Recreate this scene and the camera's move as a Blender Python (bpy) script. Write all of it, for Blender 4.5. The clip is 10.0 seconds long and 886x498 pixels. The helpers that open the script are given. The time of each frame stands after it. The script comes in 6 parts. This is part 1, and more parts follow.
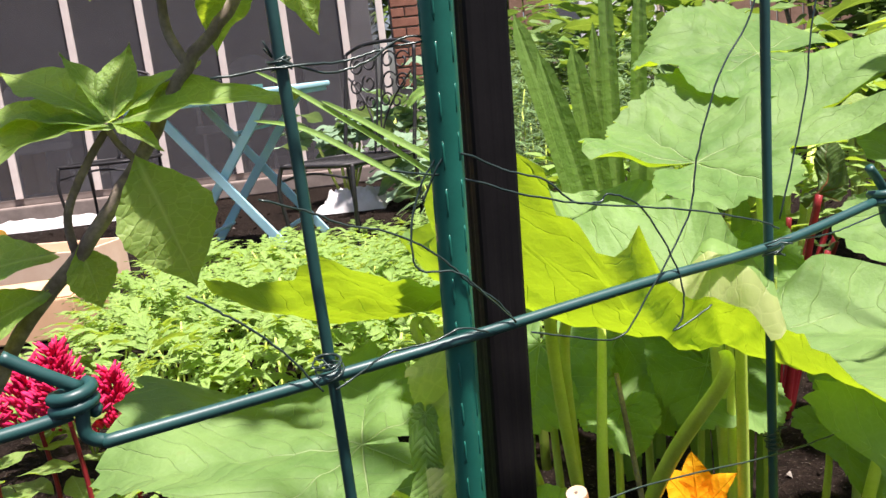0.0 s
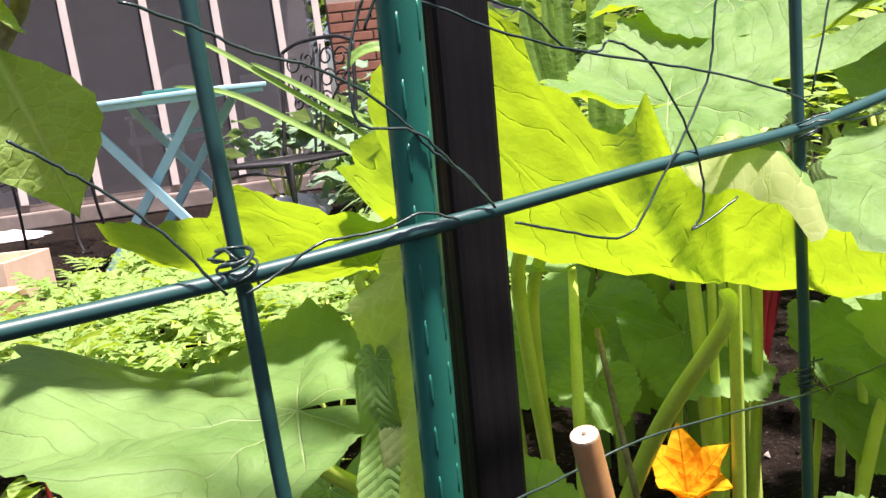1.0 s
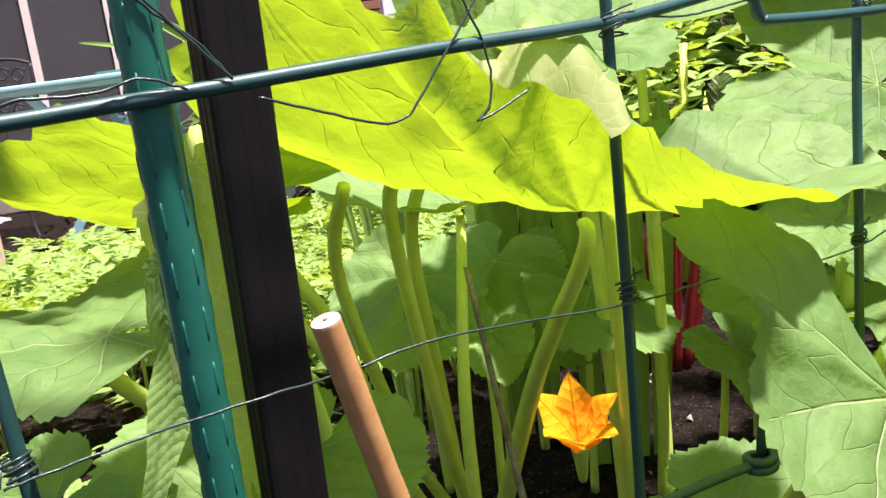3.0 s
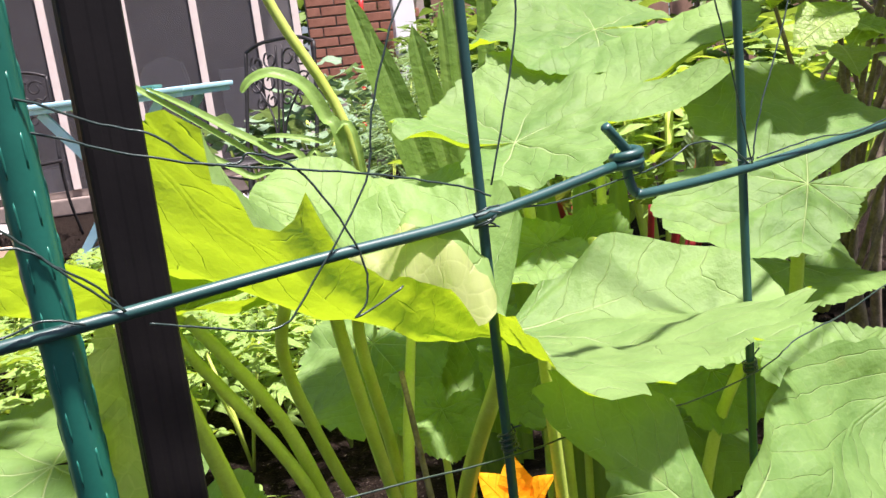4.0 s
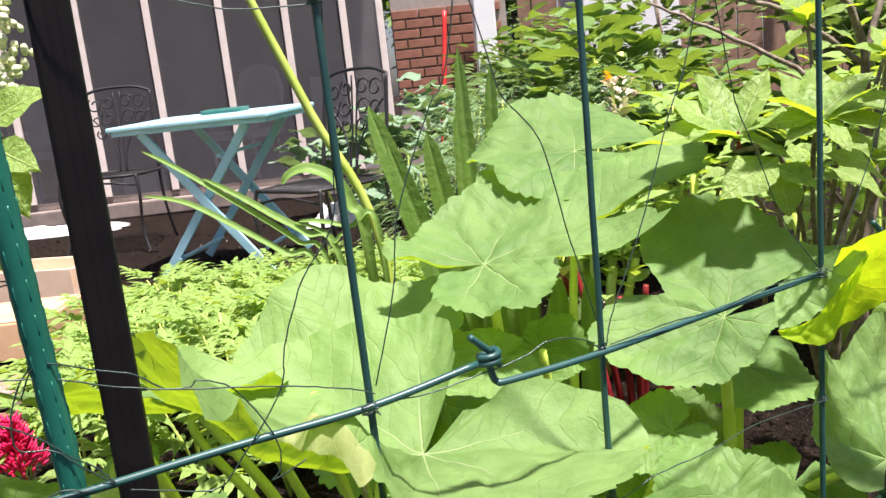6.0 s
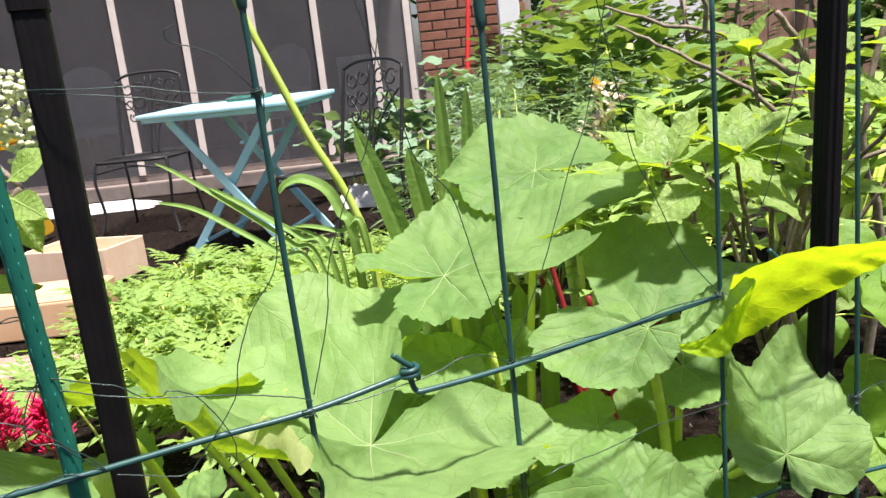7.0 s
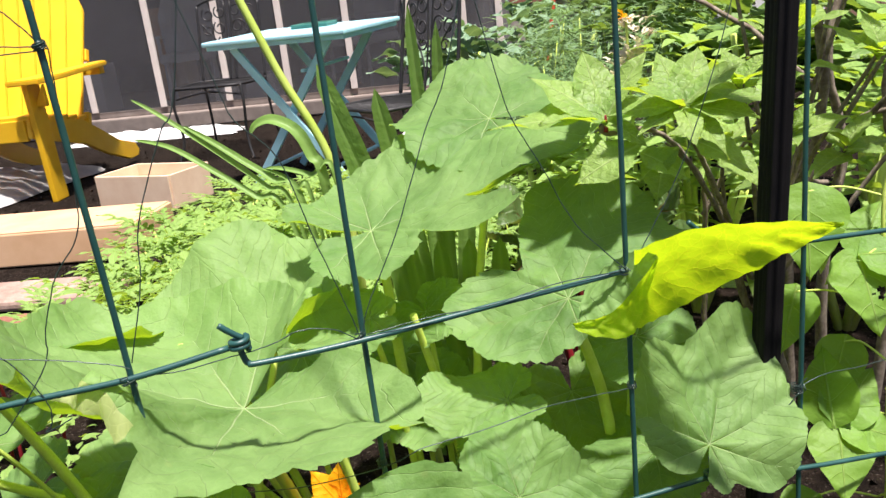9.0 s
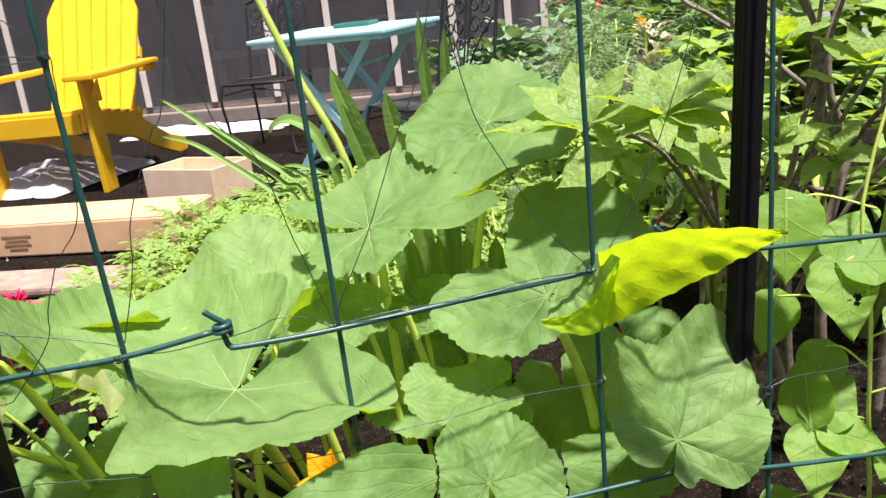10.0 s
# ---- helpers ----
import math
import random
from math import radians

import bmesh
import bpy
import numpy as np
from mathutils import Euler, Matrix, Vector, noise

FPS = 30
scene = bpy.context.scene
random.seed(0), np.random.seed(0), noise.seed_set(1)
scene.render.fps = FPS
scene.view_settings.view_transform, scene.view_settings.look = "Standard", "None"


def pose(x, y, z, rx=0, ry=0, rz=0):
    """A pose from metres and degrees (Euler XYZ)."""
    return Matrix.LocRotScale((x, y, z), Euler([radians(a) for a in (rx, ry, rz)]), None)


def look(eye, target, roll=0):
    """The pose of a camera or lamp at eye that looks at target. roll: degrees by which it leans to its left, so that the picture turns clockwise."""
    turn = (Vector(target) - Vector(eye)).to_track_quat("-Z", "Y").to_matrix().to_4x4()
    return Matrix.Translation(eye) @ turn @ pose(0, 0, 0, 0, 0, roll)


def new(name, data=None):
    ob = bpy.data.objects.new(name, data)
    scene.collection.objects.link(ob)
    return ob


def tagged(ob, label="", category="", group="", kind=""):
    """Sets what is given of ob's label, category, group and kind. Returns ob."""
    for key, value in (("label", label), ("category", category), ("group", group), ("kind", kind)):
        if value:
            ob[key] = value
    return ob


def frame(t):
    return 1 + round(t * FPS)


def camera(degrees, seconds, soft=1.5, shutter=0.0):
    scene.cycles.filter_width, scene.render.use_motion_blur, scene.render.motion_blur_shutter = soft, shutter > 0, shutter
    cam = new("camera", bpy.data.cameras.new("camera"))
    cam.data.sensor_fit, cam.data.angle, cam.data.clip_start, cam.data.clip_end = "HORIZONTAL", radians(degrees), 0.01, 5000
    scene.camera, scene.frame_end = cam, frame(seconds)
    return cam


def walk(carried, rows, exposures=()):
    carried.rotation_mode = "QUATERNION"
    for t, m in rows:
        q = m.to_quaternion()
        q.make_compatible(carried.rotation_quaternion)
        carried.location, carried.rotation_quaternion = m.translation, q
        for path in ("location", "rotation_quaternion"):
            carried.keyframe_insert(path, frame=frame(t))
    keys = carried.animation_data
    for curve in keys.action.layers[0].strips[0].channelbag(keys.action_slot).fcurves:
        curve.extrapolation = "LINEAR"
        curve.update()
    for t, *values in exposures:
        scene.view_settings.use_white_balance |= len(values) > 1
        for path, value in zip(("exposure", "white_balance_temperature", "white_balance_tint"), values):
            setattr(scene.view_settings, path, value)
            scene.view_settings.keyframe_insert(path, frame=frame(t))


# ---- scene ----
cam = camera(58.1, 10.0)
METRES, EYE, TILT, LEAN, TURN = 1.15, 0.62, 0.0, 0.0, 0.0
ROWS = [
    (0.0, 0.0046, -0.0019, 0.001, -0.46, -11.18, 6.22),
    (0.5, -0.0037, 0.0542, -0.0361, -2.94, -10.91, 6.7),
    (1.0, -0.0046, 0.077, -0.0625, -4.66, -10.61, 7.12),
    (1.5, 0.008, 0.0977, -0.081, -5.35, -10.64, 7.26),
    (2.0, 0.0237, 0.0956, -0.1095, -5.71, -10.65, 7.19),
    (2.2, 0.0248, 0.0956, -0.1148, -6.3, -11.07, 7.3),
    (3.3, 0.0814, 0.0698, -0.0956, -5.99, -11.5, 6.89),
    (3.5, 0.0931, 0.0624, -0.0794, -5.59, -11.56, 7.0),
    (4.0, 0.1216, 0.0502, -0.0359, -4.88, -11.4, 6.85),
    (4.5, 0.1434, 0.0344, -0.009, -3.79, -11.11, 6.38),
    (5.0, 0.18, 0.0065, 0.0252, -1.96, -10.92, 6.09),
    (5.5, 0.2041, -0.0309, 0.0622, -0.14, -10.94, 5.96),
    (6.8, 0.3145, -0.1493, 0.1403, 4.2, -12.63, 6.07),
    (7.0, 0.3309, -0.1659, 0.1533, 4.38, -13.06, 6.03),
    (7.5, 0.3546, -0.1258, 0.1637, 5.64, -14.56, 6.0),
    (8.0, 0.3993, -0.0721, 0.1681, 7.49, -16.11, 5.96),
    (8.5, 0.4758, -0.0711, 0.1587, 9.89, -17.1, 6.01),
    (9.0, 0.5248, -0.0783, 0.1496, 12.33, -17.44, 6.03),
    (9.5, 0.5538, -0.0977, 0.151, 14.58, -17.28, 6.09),
    (10.0, 0.5992, -0.1036, 0.1564, 16.13, -17.24, 5.78),
]
walk(cam, [(t, pose(0, 0, EYE, TILT, LEAN, TURN) @ pose(METRES * x, METRES * y, METRES * z, 90 + pitch, roll, yaw)) for t, x, y, z, yaw, pitch, roll in ROWS],
     exposures=((0.0, 1.11, 6450, 22), (1.0, 1.38, 6450, 26), (3.5, 1.37, 6400, 28), (5.5, 1.26, 6400, 25), (7.0, 1.12, 6400, 18), (8.5, 1.01, 6400, 17), (10.0, 1.00, 6450, 17)))

# ---- light ----
world = bpy.data.worlds.new("sky")
scene.world = world
world.use_nodes = True
wt = world.node_tree
sky = wt.nodes.new("ShaderNodeTexSky")
sky.sky_type = "NISHITA"
sky.sun_disc = False
SUN_DIR = Vector((0.20, -0.20, 0.96)).normalized()
sky.sun_elevation = math.asin(SUN_DIR.z)
sky.sun_rotation = math.atan2(SUN_DIR.x, SUN_DIR.y)
sky.air_density, sky.dust_density, sky.ozone_density = 1.0, 2.5, 1.0
wt.nodes["Background"].inputs["Strength"].default_value = 0.055
wt.links.new(sky.outputs["Color"], wt.nodes["Background"].inputs["Color"])
sun = new("sun", bpy.data.lights.new("sun", "SUN"))
sun.data.energy, sun.data.angle, sun.data.color = 5.0, radians(3.2), (1.0, 0.95, 0.86)
sun.matrix_world = look(SUN_DIR * 20, (0, 0, 0))


# ---- materials ----
def nodes_of(name):
    m = bpy.data.materials.new(name)
    m.use_nodes = True
    t = m.node_tree
    return m, t, t.nodes["Principled BSDF"]


def link(t, a, b):
    t.links.new(a, b)


def math_node(t, op, a, b=None, c=None, clamp=False):
    n = t.nodes.new("ShaderNodeMath")
    n.operation, n.use_clamp = op, clamp
    for i, v in enumerate((a, b, c)):
        if v is None:
            continue
        if isinstance(v, (int, float)):
            n.inputs[i].default_value = v
        else:
            t.links.new(v, n.inputs[i])
    return n.outputs[0]


def mix_col(t, fac, a, b, blend="MIX"):
    n = t.nodes.new("ShaderNodeMix")
    n.data_type, n.blend_type = "RGBA", blend
    for sock, v in ((n.inputs[0], fac), (n.inputs[6], a), (n.inputs[7], b)):
        if isinstance(v, (int, float)):
            sock.default_value = v
        elif isinstance(v, tuple):
            sock.default_value = (*v, 1.0)
        else:
            t.links.new(v, sock)
    return n.outputs[2]


def noise_tex(t, scale, detail=4, rough=0.55, vec=None, dist=0.0):
    n = t.nodes.new("ShaderNodeTexNoise")
    n.inputs["Scale"].default_value, n.inputs["Detail"].default_value = scale, detail
    n.inputs["Roughness"].default_value, n.inputs["Distortion"].default_value = rough, dist
    if vec is not None:
        t.links.new(vec, n.inputs["Vector"])
    return n.outputs["Fac"]


def coords(t, kind="Object"):
    return t.nodes.new("ShaderNodeTexCoord").outputs[kind]


def ramp(t, fac, lo, hi):
    n = t.nodes.new("ShaderNodeMapRange")
    n.inputs["From Min"].default_value, n.inputs["From Max"].default_value = lo, hi
    t.links.new(fac, n.inputs["Value"])
    return n.outputs["Result"]


def bump(t, height, strength, distance, to):
    n = t.nodes.new("ShaderNodeBump")
    n.inputs["Strength"].default_value, n.inputs["Distance"].default_value = strength, distance
    t.links.new(height, n.inputs["Height"])
    t.links.new(n.outputs["Normal"], to)
    return n.outputs["Normal"]


def surface(name, a, b, scale=30, rough=0.6, metal=0.0, grain=0.3, fine=400, depth=0.0006, spec=0.4):
    """A plain painted or raw surface: two tones in broad patches, fine grain and relief."""
    m, t, p = nodes_of(name)
    c = coords(t)
    big, small = noise_tex(t, scale, 5, 0.6, c), noise_tex(t, fine, 3, 0.6, c)
    col = mix_col(t, ramp(t, big, 0.35, 0.68), a, b)
    col = mix_col(t, math_node(t, "MULTIPLY", ramp(t, small, 0.4, 0.75), grain), col, tuple(0.55 * v for v in a))
    link(t, col, p.inputs["Base Color"])
    link(t, math_node(t, "ADD", rough - 0.1, math_node(t, "MULTIPLY", small, 0.2)), p.inputs["Roughness"])
    p.inputs["Metallic"].default_value = metal
    p.inputs["Specular IOR Level"].default_value = spec
    bump(t, math_node(t, "ADD", math_node(t, "MULTIPLY", big, 0.5), small), 0.5, depth, p.inputs["Normal"])
    return m


def leaf_material(name, dark, light, vein, glow, share=0.42, rough=0.5, side=11.0, slant=0.9, width=0.012, spots=0.0, mesh=0.25, relief=1.0):
    """Leaf blade. The UV holds the way along the nearest main vein and the distance from it."""
    m, t, p = nodes_of(name)
    uv = t.nodes.new("ShaderNodeSeparateXYZ")
    link(t, coords(t, "UV"), uv.inputs[0])
    s, d = uv.outputs[0], uv.outputs[1]
    c = coords(t, "Object")
    rnd = t.nodes.new("ShaderNodeObjectInfo").outputs["Random"]
    wob = math_node(t, "MULTIPLY", math_node(t, "SUBTRACT", noise_tex(t, 26, 3, 0.5, c), 0.5), 0.16)
    main_w = math_node(t, "MAXIMUM", math_node(t, "MULTIPLY", math_node(t, "SUBTRACT", 1.3, s), width * 1.5), width * 0.4)
    main = math_node(t, "SUBTRACT", 1.0, math_node(t, "DIVIDE", d, main_w), None, True)
    along = math_node(t, "MULTIPLY", math_node(t, "ADD", math_node(t, "SUBTRACT", s, math_node(t, "MULTIPLY", d, slant)), wob), side)
    saw = math_node(t, "ABSOLUTE", math_node(t, "SUBTRACT", math_node(t, "FRACT", along), 0.5))
    sec = math_node(t, "SUBTRACT", 1.0, math_node(t, "MULTIPLY", saw, 36.0), None, True)
    vor = t.nodes.new("ShaderNodeTexVoronoi")
    vor.feature = "DISTANCE_TO_EDGE"
    vor.inputs["Scale"].default_value = 95
    link(t, c, vor.inputs["Vector"])
    net = math_node(t, "SUBTRACT", 1.0, math_node(t, "MULTIPLY", vor.outputs["Distance"], 16.0), None, True)
    veins = math_node(t, "MAXIMUM", main, math_node(t, "MAXIMUM", math_node(t, "MULTIPLY", sec, 0.42), math_node(t, "MULTIPLY", net, 0.22 * mesh)))
    patch = noise_tex(t, 13, 7, 0.68, c)
    tone = math_node(t, "ADD", math_node(t, "MULTIPLY", patch, 1.1), math_node(t, "ADD", -0.03, math_node(t, "MULTIPLY", rnd, 0.24)))
    col = mix_col(t, ramp(t, math_node(t, "ADD", tone, math_node(t, "MULTIPLY", math_node(t, "MINIMUM", s, 1.0), 0.16)), 0.30, 0.98), dark, light)
    if spots:
        sp = ramp(t, noise_tex(t, 70, 2, 0.5, c), 0.69, 0.75)
        col = mix_col(t, math_node(t, "MULTIPLY", sp, spots), col, (0.30, 0.26, 0.10))
    col = mix_col(t, math_node(t, "MULTIPLY", veins, 0.9), col, vein)
    link(t, col, p.inputs["Base Color"])
    p.inputs["Roughness"].default_value = rough
    p.inputs["Specular IOR Level"].default_value = 0.3
    height = math_node(t, "SUBTRACT", math_node(t, "MULTIPLY", noise_tex(t, 75, 4, 0.55, c), 0.8), math_node(t, "MAXIMUM", math_node(t, "MULTIPLY", main, 0.5), math_node(t, "MULTIPLY", math_node(t, "MAXIMUM", sec, math_node(t, "MULTIPLY", net, 0.15 * mesh)), 0.24)))
    swell = math_node(t, "MULTIPLY", math_node(t, "POWER", math_node(t, "MULTIPLY", saw, 2.0), 0.6), 0.22)
    height = math_node(t, "ADD", height, math_node(t, "ADD", swell, math_node(t, "MULTIPLY", math_node(t, "MINIMUM", vor.outputs["Distance"], 0.2), 0.45 * mesh)))
    nrm = bump(t, height, 0.8, 0.0030 * relief, p.inputs["Normal"])
    tr = t.nodes.new("ShaderNodeBsdfTranslucent")
    g = mix_col(t, ramp(t, tone, 0.3, 0.95), tuple(0.75 * v for v in glow), glow)
    g = mix_col(t, math_node(t, "MULTIPLY", math_node(t, "MAXIMUM", main, math_node(t, "MAXIMUM", math_node(t, "MULTIPLY", sec, 0.7), math_node(t, "MULTIPLY", net, 0.6 * mesh))), 0.6), g, tuple(min(1, v * 1.35) for v in glow))
    link(t, g, tr.inputs["Color"])
    link(t, nrm, tr.inputs["Normal"])
    mx = t.nodes.new("ShaderNodeMixShader")
    mx.inputs[0].default_value = share
    link(t, p.outputs[0], mx.inputs[1])
    link(t, tr.outputs[0], mx.inputs[2])
    link(t, mx.outputs[0], t.nodes["Material Output"].inputs["Surface"])
    return m


SQUASH = leaf_material("squash_leaf_blade", (0.056, 0.160, 0.032), (0.240, 0.392, 0.126), (0.52, 0.64, 0.32), (0.50, 0.72, 0.015), 0.42, 0.58, side=6.5, width=0.0052, spots=0.18)
UNDER = leaf_material("pale_squash_leaf_underside", (0.34, 0.42, 0.13), (0.50, 0.56, 0.24), (0.64, 0.68, 0.40), (0.66, 0.84, 0.08), 0.55, 0.55, side=6.5, width=0.009, mesh=1.0, relief=0.4)
# yellow of sun shining through the blade, put into its base and translucent colours
LITLEAF = leaf_material("backlit_squash_leaf_blade", (0.36, 0.56, 0.02), (0.48, 0.66, 0.03), (0.60, 0.74, 0.22), (0.74, 1.0, 0.012), 0.68, 0.55, width=0.006, mesh=0.9, relief=0.35)
SHRUB = leaf_material("shrub_leaf_blade", (0.12, 0.25, 0.05), (0.35, 0.49, 0.14), (0.46, 0.58, 0.24), (0.60, 0.80, 0.03), 0.46, 0.45, side=8.0, slant=0.75, width=0.016, mesh=1.2)
BEAN = leaf_material("bean_leaf_blade", (0.10, 0.24, 0.025), (0.22, 0.39, 0.060), (0.34, 0.48, 0.14), (0.50, 0.70, 0.02), 0.44, 0.5, side=2.5, width=0.014)
STRAP = leaf_material("strap_leaf_blade", (0.12, 0.24, 0.05), (0.20, 0.35, 0.08), (0.22, 0.36, 0.10), (0.34, 0.46, 0.04), 0.30, 0.42, side=0.001, width=0.03)
HERB = leaf_material("herb_leaf_blade", (0.20, 0.36, 0.08), (0.34, 0.50, 0.14), (0.36, 0.50, 0.17), (0.50, 0.68, 0.05), 0.40, 0.55, side=5.0, width=0.02)
KALE = leaf_material("kale_leaf_blade", (0.13, 0.25, 0.14), (0.24, 0.36, 0.23), (0.40, 0.48, 0.36), (0.28, 0.42, 0.10), 0.25, 0.55, side=6.0)
FEATHER = leaf_material("feathery_leaf_blade", (0.12, 0.24, 0.08), (0.22, 0.35, 0.15), (0.24, 0.36, 0.16), (0.28, 0.42, 0.07), 0.3, 0.6, side=0.001)
COLLARD = leaf_material("collard_leaf_blade", (0.10, 0.20, 0.045), (0.19, 0.32, 0.085), (0.28, 0.40, 0.15), (0.30, 0.44, 0.04), 0.34, 0.5, side=6.0, width=0.02)
FAR = leaf_material("far_bush_leaf_blade", (0.09, 0.16, 0.04), (0.19, 0.30, 0.085), (0.2, 0.3, 0.1), (0.20, 0.32, 0.04), 0.30, 0.5, side=0.001)
CHARD = leaf_material("chard_leaf_blade", (0.05, 0.11, 0.03), (0.10, 0.17, 0.05), (0.35, 0.04, 0.04), (0.22, 0.28, 0.03), 0.3, 0.4, side=6.0, width=0.03)
PETAL = leaf_material("squash_petal", (0.92, 0.38, 0.004), (0.98, 0.46, 0.008), (0.90, 0.36, 0.005), (1.0, 0.50, 0.004), 0.4, 0.6, side=6.0, width=0.02)

PETIOLE = surface("petiole_skin", (0.52, 0.66, 0.10), (0.64, 0.76, 0.19), 25, 0.5, grain=0.25, fine=500)
STALK = surface("flower_stalk_skin", (0.34, 0.45, 0.06), (0.44, 0.54, 0.12), 15, 0.5, grain=0.15)
BARK = surface("shrub_bark", (0.15, 0.115, 0.085), (0.34, 0.285, 0.225), 60, 0.85, grain=0.5, fine=300, depth=0.002)
REDSTEM = surface("red_chard_stem", (0.20, 0.012, 0.02), (0.30, 0.028, 0.03), 20, 0.4, grain=0.2)
COAT = surface("green_plastic_coated_wire", (0.012, 0.062, 0.058), (0.020, 0.085, 0.075), 40, 0.42, grain=0.2, depth=0.00008, spec=0.6)
STAKE = surface("green_plastic_stake", (0.010, 0.15, 0.105), (0.016, 0.19, 0.135), 40, 0.35, grain=0.12, fine=600, depth=0.00006, spec=0.55)
TIE = surface("dark_green_tie_wire", (0.02, 0.045, 0.04), (0.05, 0.075, 0.065), 60, 0.32, metal=0.25, grain=0.2, spec=0.6)
POST = surface("black_post_paint", (0.006, 0.0055, 0.006), (0.010, 0.009, 0.0095), 30, 0.6, grain=0.2, depth=0.00008, spec=0.16)
BAMBOO = surface("bamboo_cane_skin", (0.48, 0.24, 0.085), (0.64, 0.36, 0.15), 25, 0.42, grain=0.4, fine=180, depth=0.0002)
PITH = surface("bamboo_cut_end", (0.52, 0.37, 0.24), (0.62, 0.46, 0.31), 80, 0.8, grain=0.3)
IRON = surface("black_wrought_iron", (0.018, 0.018, 0.020), (0.035, 0.033, 0.034), 40, 0.5, metal=0.2, grain=0.3)
YELLOW = surface("yellow_chair_paint", (0.80, 0.45, 0.012), (0.86, 0.52, 0.022), 9, 0.42, grain=0.08)
BLUE = surface("pale_blue_table_paint", (0.38, 0.70, 0.80), (0.44, 0.76, 0.86), 10, 0.4, grain=0.06)
TRAY = surface("dark_green_tray_glaze", (0.05, 0.19, 0.15), (0.08, 0.24, 0.19), 30, 0.3)
STUD = surface("pinkish_white_porch_paint", (0.74, 0.64, 0.58), (0.82, 0.73, 0.67), 12, 0.6, grain=0.25)
CONCRETE = surface("porch_concrete", (0.20, 0.16, 0.14), (0.30, 0.25, 0.22), 8, 0.85, grain=0.4, fine=200, depth=0.002)
CARD = surface("tan_cardboard", (0.60, 0.36, 0.20), (0.70, 0.45, 0.27), 7, 0.8, grain=0.1)
CARDPALE = surface("pale_box_liner", (0.74, 0.52, 0.36), (0.82, 0.62, 0.45), 9, 0.8, grain=0.1)
CLOTH = surface("white_sheet_plastic", (0.54, 0.53, 0.52), (0.70, 0.69, 0.68), 9, 0.5, grain=0.15)
GREYBAG = surface("grey_plastic_bag", (0.38, 0.37, 0.37), (0.52, 0.51, 0.50), 9, 0.35, grain=0.15)
INK = surface("faded_brown_print", (0.30, 0.17, 0.09), (0.36, 0.21, 0.12), 60, 0.8)
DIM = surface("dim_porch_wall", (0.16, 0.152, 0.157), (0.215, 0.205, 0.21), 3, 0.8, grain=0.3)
GREYTHING = surface("grey_furniture", (0.5, 0.49, 0.49), (0.62, 0.61, 0.61), 6, 0.7)
BRICK = surface("red_brown_brick", (0.23, 0.095, 0.06), (0.34, 0.15, 0.10), 14, 0.85, grain=0.45, fine=120, depth=0.003)
MORTAR = surface("grey_mortar", (0.30, 0.26, 0.23), (0.38, 0.33, 0.30), 20, 0.9)
FENCEWOOD = surface("brown_fence_wood", (0.22, 0.13, 0.085), (0.32, 0.20, 0.14), 9, 0.8, grain=0.45)
WHITEPAINT = surface("white_shed_paint", (0.74, 0.74, 0.76), (0.80, 0.80, 0.82), 6, 0.6, grain=0.1)
REDPLASTIC = surface("red_plastic_handle", (0.60, 0.03, 0.03), (0.68, 0.05, 0.04), 20, 0.4)
CREAM = leaf_material("cream_bract", (0.60, 0.52, 0.36), (0.80, 0.74, 0.58), (0.7, 0.66, 0.5), (0.6, 0.5, 0.3), 0.3, 0.7, side=0.001)
PLUME = surface("crimson_plume", (0.58, 0.008, 0.07), (0.74, 0.02, 0.13), 40, 0.6, grain=0.2)
FLORET = surface("cream_green_florets", (0.62, 0.66, 0.34), (0.80, 0.82, 0.55), 60, 0.8)
RUBBLE = surface("pinkish_rubble", (0.30, 0.19, 0.15), (0.46, 0.33, 0.27), 18, 0.9, grain=0.4, fine=120, depth=0.003)
STONE = surface("pale_grit", (0.25, 0.21, 0.18), (0.5, 0.45, 0.4), 40, 0.85)


def soil_material():
    m, t, p = nodes_of("dark_garden_soil")
    c = coords(t)
    a, b, f = noise_tex(t, 2.2, 5, 0.6, c), noise_tex(t, 38, 5, 0.65, c), noise_tex(t, 170, 3, 0.6, c)
    col = mix_col(t, ramp(t, a, 0.35, 0.7), (0.008, 0.0055, 0.0042), (0.020, 0.0135, 0.0100))
    col = mix_col(t, ramp(t, b, 0.45, 0.75), col, (0.044, 0.030, 0.023))
    col = mix_col(t, ramp(t, f, 0.62, 0.70), col, (0.17, 0.14, 0.115))
    link(t, col, p.inputs["Base Color"])
    p.inputs["Roughness"].default_value = 0.95
    p.inputs["Specular IOR Level"].default_value = 0.08
    bump(t, math_node(t, "ADD", b, math_node(t, "MULTIPLY", f, 0.5)), 1.0, 0.035, p.inputs["Normal"])
    return m


SOIL = soil_material()


def screen_material():
    """Insect screen: a fine dark mesh that lets about half of the view through."""
    m, t, p = nodes_of("dark_insect_screen")
    p.inputs["Base Color"].default_value = (0.105, 0.10, 0.105, 1)
    p.inputs["Roughness"].default_value = 0.7
    tr = t.nodes.new("ShaderNodeBsdfTransparent")
    mx = t.nodes.new("ShaderNodeMixShader")
    n = noise_tex(t, 1.4, 3, 0.5, coords(t))
    link(t, math_node(t, "ADD", 0.44, math_node(t, "MULTIPLY", n, 0.36)), mx.inputs[0])
    link(t, p.outputs[0], mx.inputs[1])
    link(t, tr.outputs[0], mx.inputs[2])
    link(t, mx.outputs[0], t.nodes["Material Output"].inputs["Surface"])
    return m


SCREEN = screen_material()


